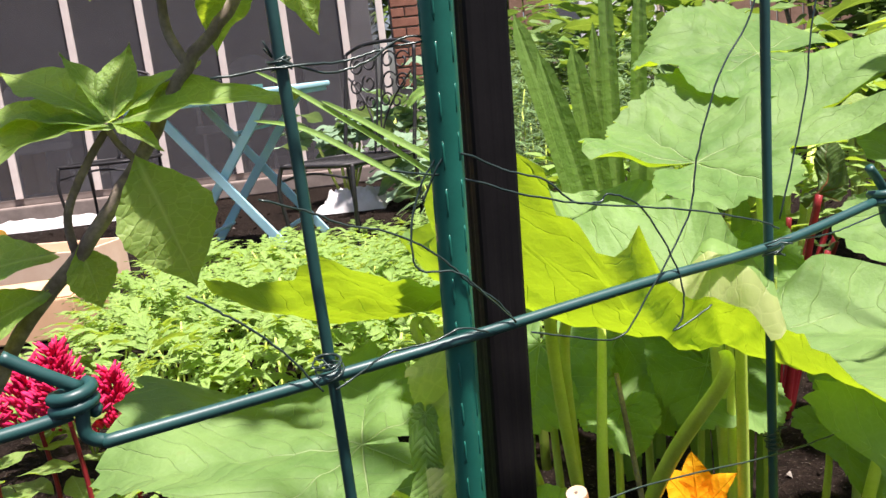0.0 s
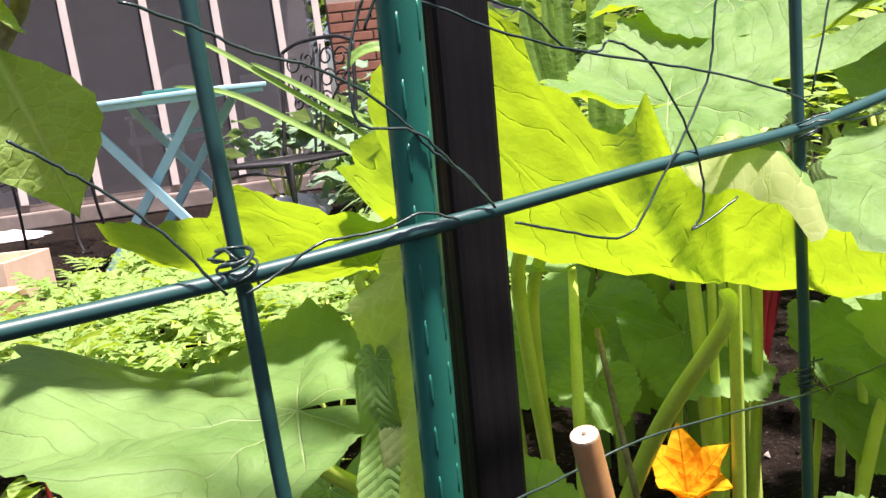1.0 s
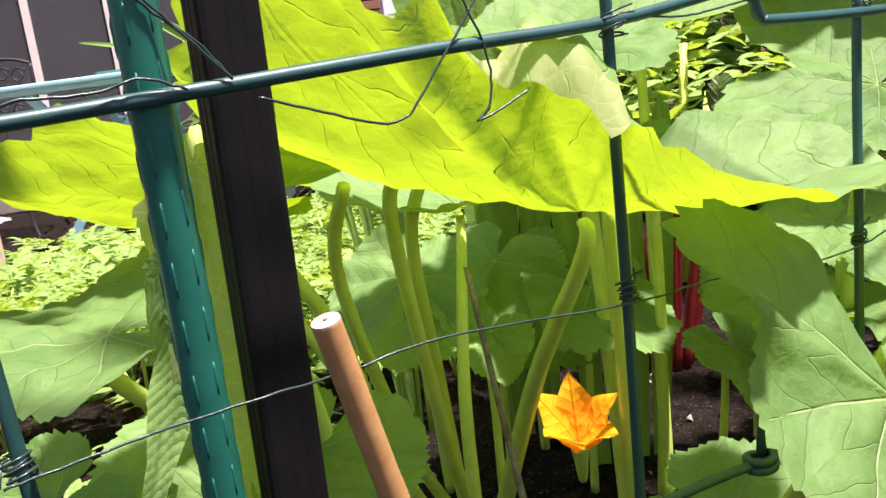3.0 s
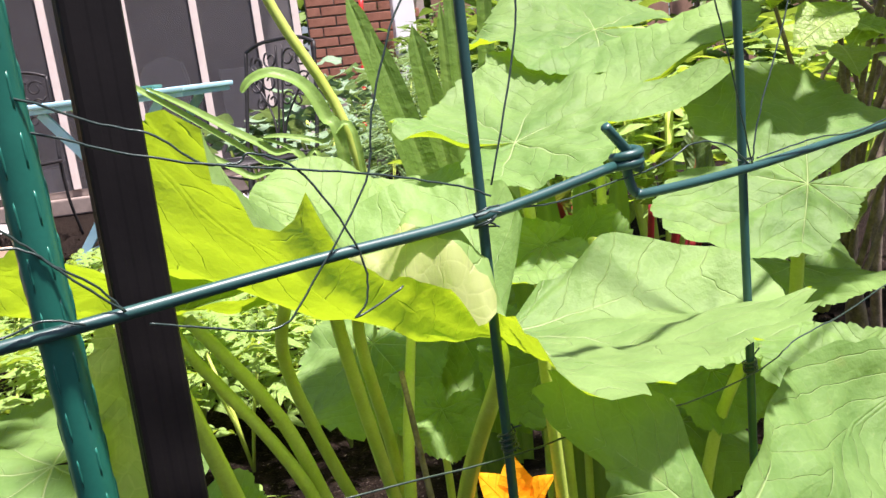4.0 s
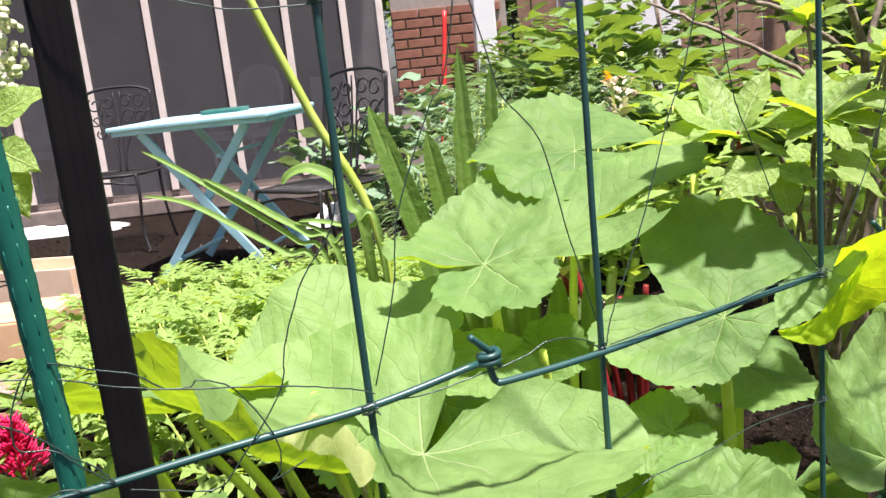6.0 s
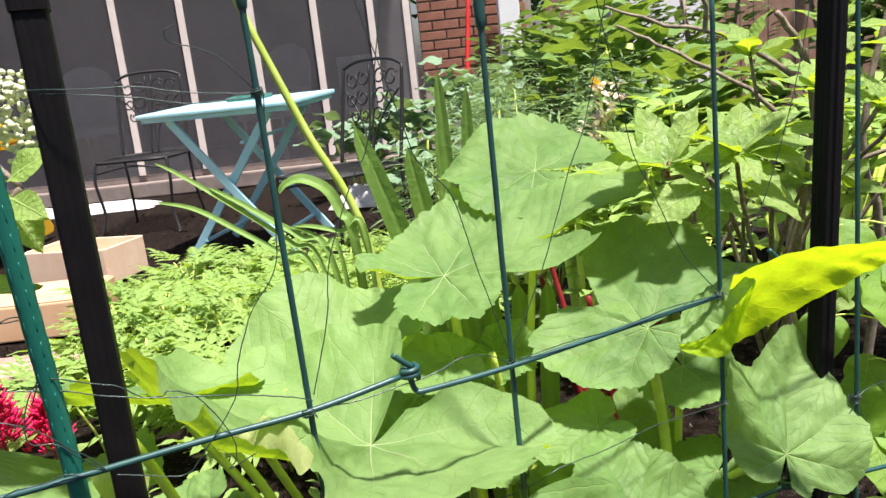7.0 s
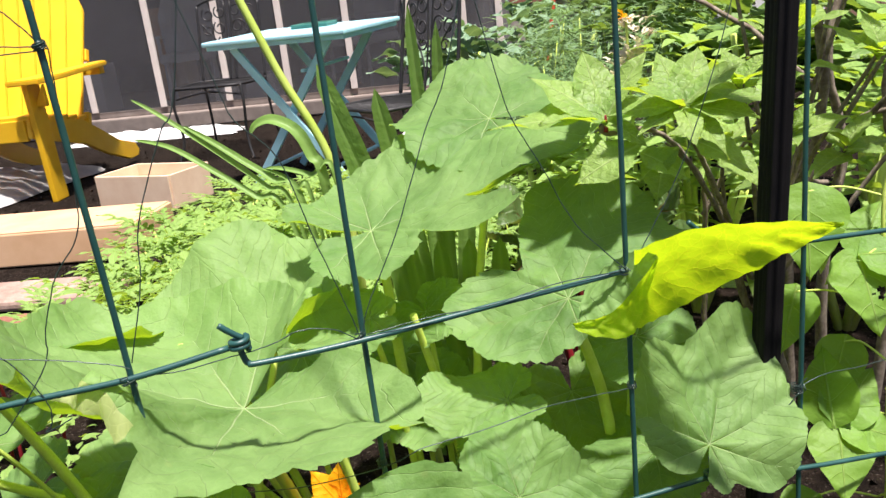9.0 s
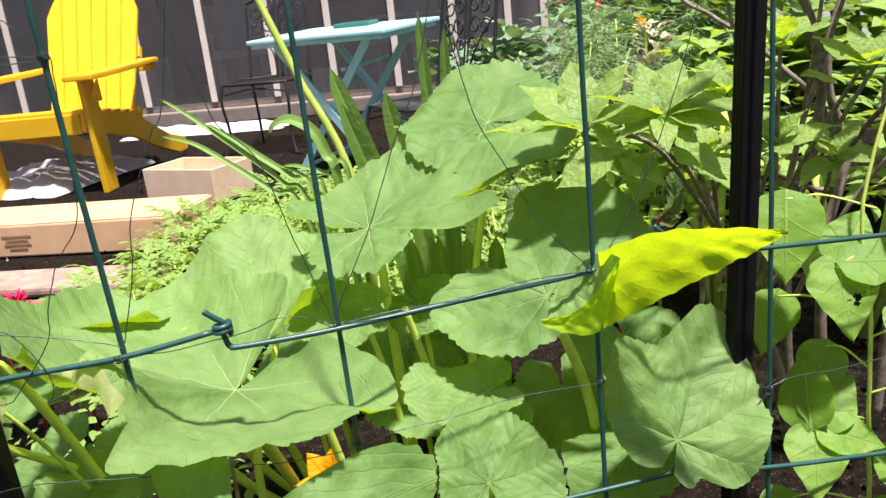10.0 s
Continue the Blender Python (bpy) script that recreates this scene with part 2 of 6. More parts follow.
# ---- building helpers ----
def mesh_from(verts, faces, mat, smooth=True, uvs=None, name="mesh"):
    me = bpy.data.meshes.new(name)
    me.from_pydata([tuple(v) for v in verts], [], faces)
    me.materials.append(mat)
    if smooth:
        me.polygons.foreach_set("use_smooth", [True] * len(me.polygons))
    if uvs is not None:
        lay = me.uv_layers.new(name="vein")
        idx = np.empty(len(me.loops), dtype=np.int32)
        me.loops.foreach_get("vertex_index", idx)
        lay.data.foreach_set("uv", np.asarray(uvs, dtype=np.float32)[idx].ravel())
    me.update()
    return me


def piece(name, me, parent, label="", m=None):
    """One mesh object under a thing or under a part."""
    ob = new(name, me)
    ob.parent = parent
    if m is not None:
        ob.matrix_basis = m
    if label:
        tagged(ob, label)
    return ob


def thing(name, label, category, m=None, group="", kind=""):
    ob = new(name)
    ob.empty_display_size = 0.05
    if m is not None:
        ob.matrix_basis = m
    return tagged(ob, label, category, group, kind)


def solid(name, me, label, category, m=None, group="", kind=""):
    ob = new(name, me)
    if m is not None:
        ob.matrix_basis = m
    return tagged(ob, label, category, group, kind)


def smooth_line(pts, n):
    """Catmull-Rom through pts, n samples a span."""
    P = [Vector(p) for p in pts]
    if len(P) < 3:
        return [P[0].lerp(P[-1], i / n) for i in range(n + 1)]
    out = []
    for i in range(len(P) - 1):
        a, b, c, d = P[max(i - 1, 0)], P[i], P[i + 1], P[min(i + 2, len(P) - 1)]
        for k in range(n):
            u = k / n
            out.append(0.5 * ((2 * b) + (c - a) * u + (2 * a - 5 * b + 4 * c - d) * u * u + (3 * b - a - 3 * c + d) * u ** 3))
    out.append(P[-1])
    return out


def tube_arrays(pts, radii, sides=8, caps=True, ribs=0.0, base=0):
    """Vertices and faces of a tube along pts."""
    V, F = [], []
    up = None
    n = len(pts)
    for i, p in enumerate(pts):
        d = (pts[min(i + 1, n - 1)] - pts[max(i - 1, 0)]).normalized()
        if up is None:
            up = d.orthogonal().normalized()
        up = (up - d * up.dot(d)).normalized()
        side = d.cross(up)
        r = radii[i] if isinstance(radii, (list, tuple)) else radii
        for k in range(sides):
            a = 2 * math.pi * k / sides
            q = r * (1 + (ribs if k % 2 else -ribs))
            V.append(p + up * math.cos(a) * q + side * math.sin(a) * q)
    for i in range(n - 1):
        for k in range(sides):
            a, b = base + i * sides + k, base + i * sides + (k + 1) % sides
            F.append((a, b, b + sides, a + sides))
    if caps:
        F.append(tuple(base + k for k in reversed(range(sides))))
        F.append(tuple(base + (n - 1) * sides + k for k in range(sides)))
    return V, F


def tube(pts, r0, mat, r1=None, sides=8, n=6, ribs=0.0, wobble=0.0, seed=0):
    line = smooth_line(pts, n)
    rng = random.Random(seed)
    if wobble:
        line = [p + Vector((rng.uniform(-1, 1), rng.uniform(-1, 1), rng.uniform(-1, 1))) * wobble for p in line]
    r1 = r0 if r1 is None else r1
    rad = [r0 + (r1 - r0) * i / (len(line) - 1) for i in range(len(line))]
    V, F = tube_arrays(line, rad, sides, True, ribs)
    return mesh_from(V, F, mat)


def tubes(lines, mat, sides=6):
    """Several tubes that belong to one wire or one set: list of (points, radius)."""
    V, F = [], []
    for pts, r in lines:
        v, f = tube_arrays([Vector(p) for p in pts], r, sides, True, 0.0, len(V))
        V += v
        F += f
    return mesh_from(V, F, mat)


def box_mesh(sx, sy, sz, mat, bevel=0.004, at=(0, 0, 0), seg=2):
    bm = bmesh.new()
    bmesh.ops.create_cube(bm, size=1.0)
    for v in bm.verts:
        v.co = Vector((v.co.x * sx, v.co.y * sy, v.co.z * sz))
    if bevel:
        bmesh.ops.bevel(bm, geom=list(bm.edges), offset=bevel, segments=seg, affect="EDGES", profile=0.6)
    for v in bm.verts:
        v.co += Vector(at)
    me = bpy.data.meshes.new("box")
    bm.to_mesh(me)
    bm.free()
    me.materials.append(mat)
    return me


def slab_mesh(outline, thick, mat, bevel=0.004):
    """A board cut to an outline in its own x-y plane, centred on z."""
    bm = bmesh.new()
    vs = [bm.verts.new((x, y, -thick / 2)) for x, y in outline]
    f = bm.faces.new(vs)
    r = bmesh.ops.extrude_face_region(bm, geom=[f])
    for g in r["geom"]:
        if isinstance(g, bmesh.types.BMVert):
            g.co.z += thick
    bmesh.ops.recalc_face_normals(bm, faces=list(bm.faces))
    if bevel:
        bmesh.ops.bevel(bm, geom=list(bm.edges), offset=bevel, segments=2, affect="EDGES")
    me = bpy.data.meshes.new("board")
    bm.to_mesh(me)
    bm.free()
    me.materials.append(mat)
    return me


def beam(a, b, w, h, mat, bevel=0.003):
    """A bar of section w x h from a to b; w lies level."""
    a, b = Vector(a), Vector(b)
    me = box_mesh(w, h, (b - a).length, mat, bevel)
    q = (b - a).to_track_quat("Z", "Y")
    me.transform(Matrix.LocRotScale((a + b) / 2, q, None))
    return me


# ---- leaves ----
def bent(x, y, z, bends):
    """Rolls a blade up or down past a line: (direction in degrees, start, radius, degrees, side limit)."""
    for phi, start, rad, deg, limit in bends:
        c, s = math.cos(radians(phi)), math.sin(radians(phi))
        u, v = x * c + y * s, -x * s + y * c
        if u > start and v < limit:
            e, top = u - start, radians(abs(deg)) * min(1.0, (limit - v) / 0.02)
            top = max(top, 1e-4)
            a = min(e / rad, top)
            rest = max(e - rad * top, 0.0)
            sign = 1 if deg > 0 else -1
            h = z
            u = start + rad * math.sin(a) + rest * math.cos(a) - sign * h * math.sin(a)
            z = sign * (rad * (1 - math.cos(a)) + rest * math.sin(a)) + h * math.cos(a)
            x, y = u * c - v * s, u * s + v * c
    return x, y, z


def palm_blade(edge, mat, cup=0.0, wave=0.008, bends=(), seed=0, teeth=0.035, quilt=0.006, lobe=0.06, spear=None, flap=None, rise=1.25, lip=None, under=None, fold=1.0):
    """A round lobed leaf blade with seven main veins and a slit at the stalk.
    edge: radii from -150 to 150 degrees off the tip, or rows (angle, radius, height of the rim). flap: (from, to, share) folds the rim outwards and down. lip: (from, to, share, height) turns the rim up steeply past that share. under: material of the folded part."""
    rng = random.Random(seed)
    if not isinstance(edge[0], tuple):
        edge = [(-150 + 30 * i, r, 0.0) for i, r in enumerate(edge)]
    mean = sum(e[1] for e in edge) / len(edge)
    keys = [-172] + [e[0] for e in edge] + [172]
    vals = [edge[0][1] * 0.72] + [e[1] for e in edge] + [edge[-1][1] * 0.72]
    rims = [edge[0][2]] + [e[2] for e in edge] + [edge[-1][2]]
    cols = [-170 + 1.5 * i for i in range(227)]
    rings = 16
    ph = [rng.uniform(0, 6.28) for _ in range(4)]
    V, UV, F = [(0.0, 0.0, 0.0)], [(0.0, 0.0)], []
    tooth, depth = 0, 0.5
    for j, a in enumerate(cols):
        i = max(k for k in range(len(keys) - 1) if keys[k] <= a)
        u = (a - keys[i]) / (keys[i + 1] - keys[i])
        p0, p1, p2, p3 = vals[max(i - 1, 0)], vals[i], vals[i + 1], vals[min(i + 2, len(vals) - 1)]
        r = 0.5 * (2 * p1 + (p2 - p0) * u + (2 * p0 - 5 * p1 + 4 * p2 - p3) * u * u + (3 * p1 - p0 - 3 * p2 + p3) * u ** 3)
        rim = rims[i] + (rims[i + 1] - rims[i]) * u * u * (3 - 2 * u)
        if spear and abs(a) < 60:
            half, long = spear
            r = half * long / (long * math.sin(radians(abs(a))) + half * math.cos(radians(a)))
        vein = 45 * round(a / 45)
        vein = max(-135, min(135, vein))
        off = radians(a - vein)
        r *= 1 - lobe * min(1.0, abs(a - vein) / 22.5) ** 1.5
        if tooth <= 0:
            tooth, depth = rng.randint(2, 5), rng.uniform(0.4, 1.3)
        bite = teeth * depth * (tooth % 5) / 4.0
        r *= 1 + 0.045 * noise.noise((a * 0.06, seed * 1.7, 0.0))
        tooth -= 1
        hang, keep = 0.0, 1.0
        if flap:
            hang = max(0.0, min(1.0, (a - flap[0]) / 7, (flap[1] - a) / 4))
            keep = flap[2] if hang else 1.0
        for k in range(1, rings + 1):
            e = k / rings
            stand = 0.0
            if lip:
                grow = max(0.0, min(1.0, (a - lip[0]) / 8, (lip[1] - a) / 8))
                stand = max(0.0, e - lip[2]) / (1 - lip[2]) * lip[3] * grow
                e = e + (min(e, lip[2]) / lip[2] - e) * grow
            over = max(0.0, e - keep) * r * hang
            e -= max(0.0, e - keep) * hang
            q = r * e + 0.85 * stand + 0.35 * over + 0.007 * math.sin(min(1.0, over / 0.02) * 1.57)
            q *= 1 - bite * (k / rings) ** 9
            x, y = q * math.cos(radians(a)), q * math.sin(radians(a))
            w = q / mean
            wn = min(w, 1.25)
            side = off + 0.10 * wn * math.sin(2.6 * wn + ph[0] + vein)
            z = cup * w * w + rim * e ** rise
            z += wave * wn * wn * (math.sin(radians(a) * 3 + ph[0]) + 0.6 * math.sin(radians(a) * 5 + ph[1]))
            z += quilt * math.sqrt(wn) * (math.sin(min(1.0, abs(side) / radians(22.5)) * math.pi / 2) - 0.4)
            z += 0.30 * quilt * math.sin(26 * (w * math.cos(off) - 0.8 * abs(w * math.sin(off))) + ph[2]) * min(1, 5 * abs(off)) * min(1.0, w)
            z += fold * 0.026 * wn * noise.noise((x * 6.5 + seed, y * 6.5, 0.7 * seed)) + 0.012 * wn * noise.noise((x * 13 + seed, y * 13, 0.5 * seed)) + 0.0055 * noise.noise((x * 45 + seed, y * 45, 0.3 * seed)) * min(1.0, 3 * w)
            z += 0.018 * mean * e ** 6 * math.sin(radians(a) * 13 + ph[3]) * (0.5 + noise.noise((a * 0.03, seed, 2.0)))
            z += stand - over
            V.append(bent(x, y, z, bends))
            UV.append((w * math.cos(side), abs(w * math.sin(side))))
    n = len(cols)
    for j in range(n - 1):
        a, b = 1 + j * rings, 1 + (j + 1) * rings
        F.append((0, a, b))
        for k in range(rings - 1):
            F.append((a + k, a + k + 1, b + k + 1, b + k))
    me = mesh_from(V, F, mat, True, UV, "blade")
    if under and flap:
        me.materials.append(under)
        for p in me.polygons:
            if p.index % rings > flap[2] * rings and flap[0] + 2 < cols[p.index // rings] < flap[1] - 2:
                p.material_index = 1
    return me


def basis(c, normal, tip):
    """Pose with local x towards the tip and local z along the normal."""
    z = Vector(normal).normalized()
    x = Vector(tip)
    x = (x - z * x.dot(z)).normalized()
    y = z.cross(x)
    m = Matrix((x, y, z)).transposed().to_4x4()
    return Matrix.Translation(c) @ m


def oval_blade(length, width, mat, fold=0.25, droop=0.15, wave=0.01, seed=0, shape=1.0, heart=0.0, teeth=0.0, rows=16, half=5, holes=(), pinch=0.85):
    """A simple leaf along x with one midrib: length and width in metres."""
    rng = random.Random(seed)
    V, UV, F = [], [], []
    ph = rng.uniform(0, 6.28)
    for i in range(rows + 1):
        u = i / rows
        w = width / 2 * (math.sin(math.pi * u ** (0.75 * shape)) ** pinch if 0 < u < 1 else 0.0)
        w *= 1 - 0.25 * u * u
        back = heart * length * max(0.0, 1 - u * 4)
        for j in range(-half, half + 1):
            s = j / half
            t = 1 + (teeth * (1 if i % 2 else -1) if abs(j) == half else 0)
            x = u * length - back * abs(s) - 0.12 * length * abs(s) * 0.3
            y = w * s * t
            z = fold * abs(y) - droop * length * u * u + wave * math.sin(9 * u + ph + s) * abs(s)
            z += 0.022 * width * math.cos(u * 7 * math.pi + abs(s) * 2) * abs(s)
            V.append((x, y, z))
            UV.append((u, abs(y) / length))
    m = 2 * half + 1
    for i in range(rows):
        for j in range(m - 1):
            a = i * m + j
            cx, cy = (V[a][0] + V[a + m + 1][0]) / 2, (V[a][1] + V[a + m + 1][1]) / 2
            if all((cx - hx) ** 2 + (cy - hy) ** 2 > hr * hr for hx, hy, hr in holes):
                F.append((a, a + 1, a + m + 1, a + m))
    return mesh_from(V, F, mat, True, UV, "blade")


def strap_blade(pts, width, mat, normal=(0, -1, 0.3), fold=0.25, tip=0.75):
    """A long strap leaf along a line, folded a little along its middle."""
    line = smooth_line(pts, 7)
    V, UV, F = [], [], []
    n = len(line)
    for i, p in enumerate(line):
        d = (line[min(i + 1, n - 1)] - line[max(i - 1, 0)]).normalized()
        side = d.cross(Vector(normal)).normalized()
        out = side.cross(d).normalized()
        u = i / (n - 1)
        w = width / 2 * (min(1.0, 0.65 + u) if u < tip else math.sqrt(max(0.0, 1 - ((u - tip) / (1 - tip)) ** 2)))
        for s in (-1, -0.5, 0, 0.5, 1):
            V.append(p + side * w * s + out * (fold * w * abs(s)))
            UV.append((u * 0.9, abs(s) * width * 2))
    for i in range(n - 1):
        for j in range(4):
            a = i * 5 + j
            F.append((a, a + 1, a + 6, a + 5))
    return mesh_from(V, F, mat, True, UV, "strap")


def joined(items, mat, name="foliage"):
    """Many small blades as one mesh: list of (mesh, matrix)."""
    V, UV, F = [], [], []
    cache = {}
    for me, m in items:
        if me.name not in cache:
            co = np.empty(len(me.vertices) * 3)
            me.vertices.foreach_get("co", co)
            uv = np.zeros((len(me.vertices), 2))
            lay = me.uv_layers[0].data
            for lp in me.loops:
                uv[lp.vertex_index] = lay[lp.index].uv
            cache[me.name] = (co.reshape(-1, 3), uv, [tuple(p.vertices) for p in me.polygons])
        co, uv, fs = cache[me.name]
        M = np.array(m)
        base = sum(len(v) for v in V)
        V.append(co @ M[:3, :3].T + M[:3, 3])
        UV.append(uv)
        F += [tuple(i + base for i in f) for f in fs]
    return mesh_from(np.concatenate(V), F, mat, True, np.concatenate(UV), name)


# ---- ground ----
def ground():
    n, V, F = 90, [], []
    rng = random.Random(3)
    xs = [math.copysign(abs(u) ** 3.0 * 400, u) for u in np.linspace(-1, 1, n)]
    ys = [math.copysign(abs(u) ** 3.0 * 400, u) + 1.0 for u in np.linspace(-1, 1, n)]
    for y in ys:
        for x in xs:
            near = max(0.0, 1 - math.hypot(x, y - 2) / 12)
            V.append((x, y, 0.03 * near * noise.noise((x * 2.3, y * 2.3, 0)) - 0.004))
    for j in range(n - 1):
        for i in range(n - 1):
            a = j * n + i
            F.append((a, a + 1, a + n + 1, a + n))
    return solid("ground", mesh_from(V, F, SOIL), "dark brown crumbly garden soil with mulch", "soil", kind="structure")


ground()


def soil_clods():
    """Loose crumbs, bark chips and grit on the bed."""
    rng = random.Random(8)
    V, F = [], []
    base = [(1, 0, -0.3), (-0.4, 0.9, -0.3), (-0.5, -0.8, -0.3), (0, 0, 0.8)]
    for i in range(2600):
        x, y = rng.uniform(-3.2, 1.6), 0.25 + 4.8 * rng.random() ** 1.3
        s = rng.uniform(0.003, 0.013)
        m = Matrix.LocRotScale((x, y, 0.006), Euler((rng.uniform(-1, 1), rng.uniform(-1, 1), rng.uniform(0, 6))), (s * rng.uniform(0.7, 2), s, s * 0.7))
        k = len(V)
        V += [m @ Vector(b) for b in base]
        F += [(k, k + 1, k + 3), (k + 1, k + 2, k + 3), (k + 2, k, k + 3), (k, k + 2, k + 1)]
    return solid("soil_crumbs", mesh_from(V, F, SOIL, False), "loose dark soil crumbs and bark chips", "soil", kind="stuff")


soil_clods()


def grit():
    rng = random.Random(9)
    V, F = [], []
    base = [(1, 0, -0.3), (-0.4, 0.9, -0.3), (-0.5, -0.8, -0.3), (0, 0, 0.8)]
    for i in range(420):
        x, y = rng.uniform(-2.6, 1.4), 0.4 + 4 * rng.random() ** 1.4
        s = rng.uniform(0.002, 0.007)
        m = Matrix.LocRotScale((x, y, 0.010), Euler((rng.uniform(-1, 1), rng.uniform(-1, 1), rng.uniform(0, 6))), (s * 1.4, s, s * 0.7))
        k = len(V)
        V += [m @ Vector(b) for b in base]
        F += [(k, k + 1, k + 3), (k + 1, k + 2, k + 3), (k + 2, k, k + 3), (k, k + 2, k + 1)]
    return solid("grit", mesh_from(V, F, STONE, False), "pale grit and chips scattered on dark soil", "gravel", kind="stuff")


grit()


# ---- porch ----
# the wall line runs from (-5.2, 5.75) to (-0.25, 6.3)
WALL_A, WALL_B = Vector((-5.6, 5.72, 0)), Vector((-0.33, 6.28, 0))
WALL_U = (WALL_B - WALL_A).normalized()
WALL_N = Vector((WALL_U.y, -WALL_U.x, 0))


def porch():
    L = (WALL_B - WALL_A).length
    m = Matrix.Translation(WALL_A) @ Matrix.Rotation(math.atan2(WALL_U.y, WALL_U.x), 4, "Z")
    porch = thing("wall_porch", "screened porch wall with pinkish white posts and dark mesh", "porch", m, kind="structure")
    piece("sill", box_mesh(L, 0.16, 0.12, CONCRETE, 0.012, (L / 2, 0, 0.06)), porch, "weathered concrete sill")
    piece("rail", box_mesh(L, 0.05, 0.05, CONCRETE, 0.004, (L / 2, 0.045, 0.146)), porch)
    piece("screen", box_mesh(L, 0.003, 2.54, SCREEN, 0, (L / 2, 0.017, 1.442)), porch, "dark grey insect mesh")
    for x in STUDS:
        piece("post", box_mesh(0.052, 0.022, 2.53, STUD, 0.004, (x, 0.002, 1.44)), porch)
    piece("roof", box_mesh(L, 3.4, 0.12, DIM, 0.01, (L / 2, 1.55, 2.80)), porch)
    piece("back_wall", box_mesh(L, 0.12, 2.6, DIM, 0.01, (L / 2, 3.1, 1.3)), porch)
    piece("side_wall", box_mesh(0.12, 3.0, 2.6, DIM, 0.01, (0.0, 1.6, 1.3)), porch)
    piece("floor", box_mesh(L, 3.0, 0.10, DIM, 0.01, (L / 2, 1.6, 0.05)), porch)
    return porch


STUDS = [0.04, 0.58, 1.18, 1.80, 2.42, 3.00, 3.52, 4.06, 4.55, 4.99, 5.27]
porch()


# ---- fence of unfolded wire cage panels ----


def coil(centre, radius, turns, rise, wire, n=14):
    out = []
    for i in range(int(turns * n) + 1):
        a = 2 * math.pi * i / n
        z = rise * i / (turns * n) - rise / 2
        out.append(Vector(centre) + Vector((radius * math.cos(a), radius * math.sin(a), z)))
    return out


def wire_panel(label):
    return thing("wire_panel", label, "garden wire panel", group="unfolded wire cage panels")


PANEL_LABEL = "dark green coated wire panel"
ROD = 0.0028
UP = 0.0028


def add_tie(panel, c, r=0.0062, turns=2.6, rise=0.012):
    rng = random.Random(int(abs(c[0]) * 9000 + c[2] * 700))
    loops = []
    for k in range(2):
        line = coil(c, r * (0.70 + 0.12 * k), turns * 0.8, rise * rng.uniform(0.5, 0.9), 0.0007)
        tip = [rng.uniform(-0.3, 0.3), rng.uniform(-0.3, 0.3)]
        line = [Vector(c) + Matrix.Rotation(tip[0], 3, "X") @ Matrix.Rotation(tip[1], 3, "Y") @ (q - Vector(c)) for q in line]
        line.append(line[-1] + Vector((rng.uniform(-0.006, 0.006), -0.005, rng.uniform(-0.006, 0.008))))
        loops.append((line, 0.00052))
    piece("tie", tubes(loops, TIE, 5), panel, "thin twisted wire tie")


def upright(panel, x, y, z0, z1, lean=(0, 0), joint=0.0):
    """A wire of the panel; from the height of its joint on it sits in the sleeve of the next piece."""
    pts = [(x + lean[0] * (z - 0.5), y + lean[1] * (z - 0.5), z) for z in np.linspace(z0, z1, 9)]
    piece("upright", tube(pts, UP, COAT, UP * 0.96, 10, 2, wobble=0.0004, seed=int(x * 1000)), panel)
    if joint:
        at = lambda z: (x + lean[0] * (z - 0.5), y + lean[1] * (z - 0.5), z)
        piece("joint_sleeve", tube([at(joint - 0.004), at(joint), at(joint + 0.012), at(z1 + 0.003)], 0.0034, COAT, 0.0060, 12, 3), panel, "green plastic joint sleeve")


def eye_knot(panel, c, away, tail):
    """The eye of one rod twisted round the end of the next."""
    lines = [(coil(c, 0.0072, 2.2, 0.0105, ROD, n=16), ROD * 0.95)]
    lines.append((smooth_line([Vector(c) + Vector((0.002, 0.003, 0.004)), Vector(c).lerp(Vector(tail), 0.5) + Vector((0, 0, 0.003)), tail], 4), ROD))
    piece("knot", tubes(lines, COAT, 8), panel)


p1 = wire_panel(PANEL_LABEL + " tied beside the green stake")
upright(p1, -0.057, 0.349, 0.0, 0.86, (-0.008, -0.06))
upright(p1, 0.1852, 0.4455, 0.0, 0.905, (-0.0024, -0.040), 0.857)
piece("rod", tube([(-0.142, 0.288, 0.522), (-0.1435, 0.287, 0.508), (-0.138, 0.290, 0.5025), (-0.128, 0.294, 0.5025), (-0.0555, 0.3385, 0.5015), (0.011, 0.3665, 0.505), (0.100, 0.4050, 0.511), (0.185, 0.4405, 0.5155), (0.262, 0.4770, 0.527)], ROD, COAT, sides=10), p1)
piece("rod", tube([(-0.137, 0.292, 0.285), (0.0, 0.362, 0.276), (0.19, 0.452, 0.276), (0.262, 0.479, 0.276)], ROD, COAT, sides=10), p1)
eye_knot(p1, (-0.147, 0.290, 0.520), (1, 0, 0), (-0.166, 0.281, 0.543))
add_tie(p1, (-0.056, 0.340, 0.505), 0.0078, 3.4, 0.016)
add_tie(p1, (-0.055, 0.351, 0.392), 0.0062, 4.5, 0.014)
add_tie(p1, (0.185, 0.440, 0.514), 0.0075, 2.4, 0.014)
add_tie(p1, (0.186, 0.450, 0.392), 0.0055, 5.0, 0.016)
add_tie(p1, (0.1845, 0.434, 0.790), 0.0060, 4.0, 0.010)
add_tie(p1, (-0.059, 0.341, 0.640), 0.0060, 3.0, 0.010)

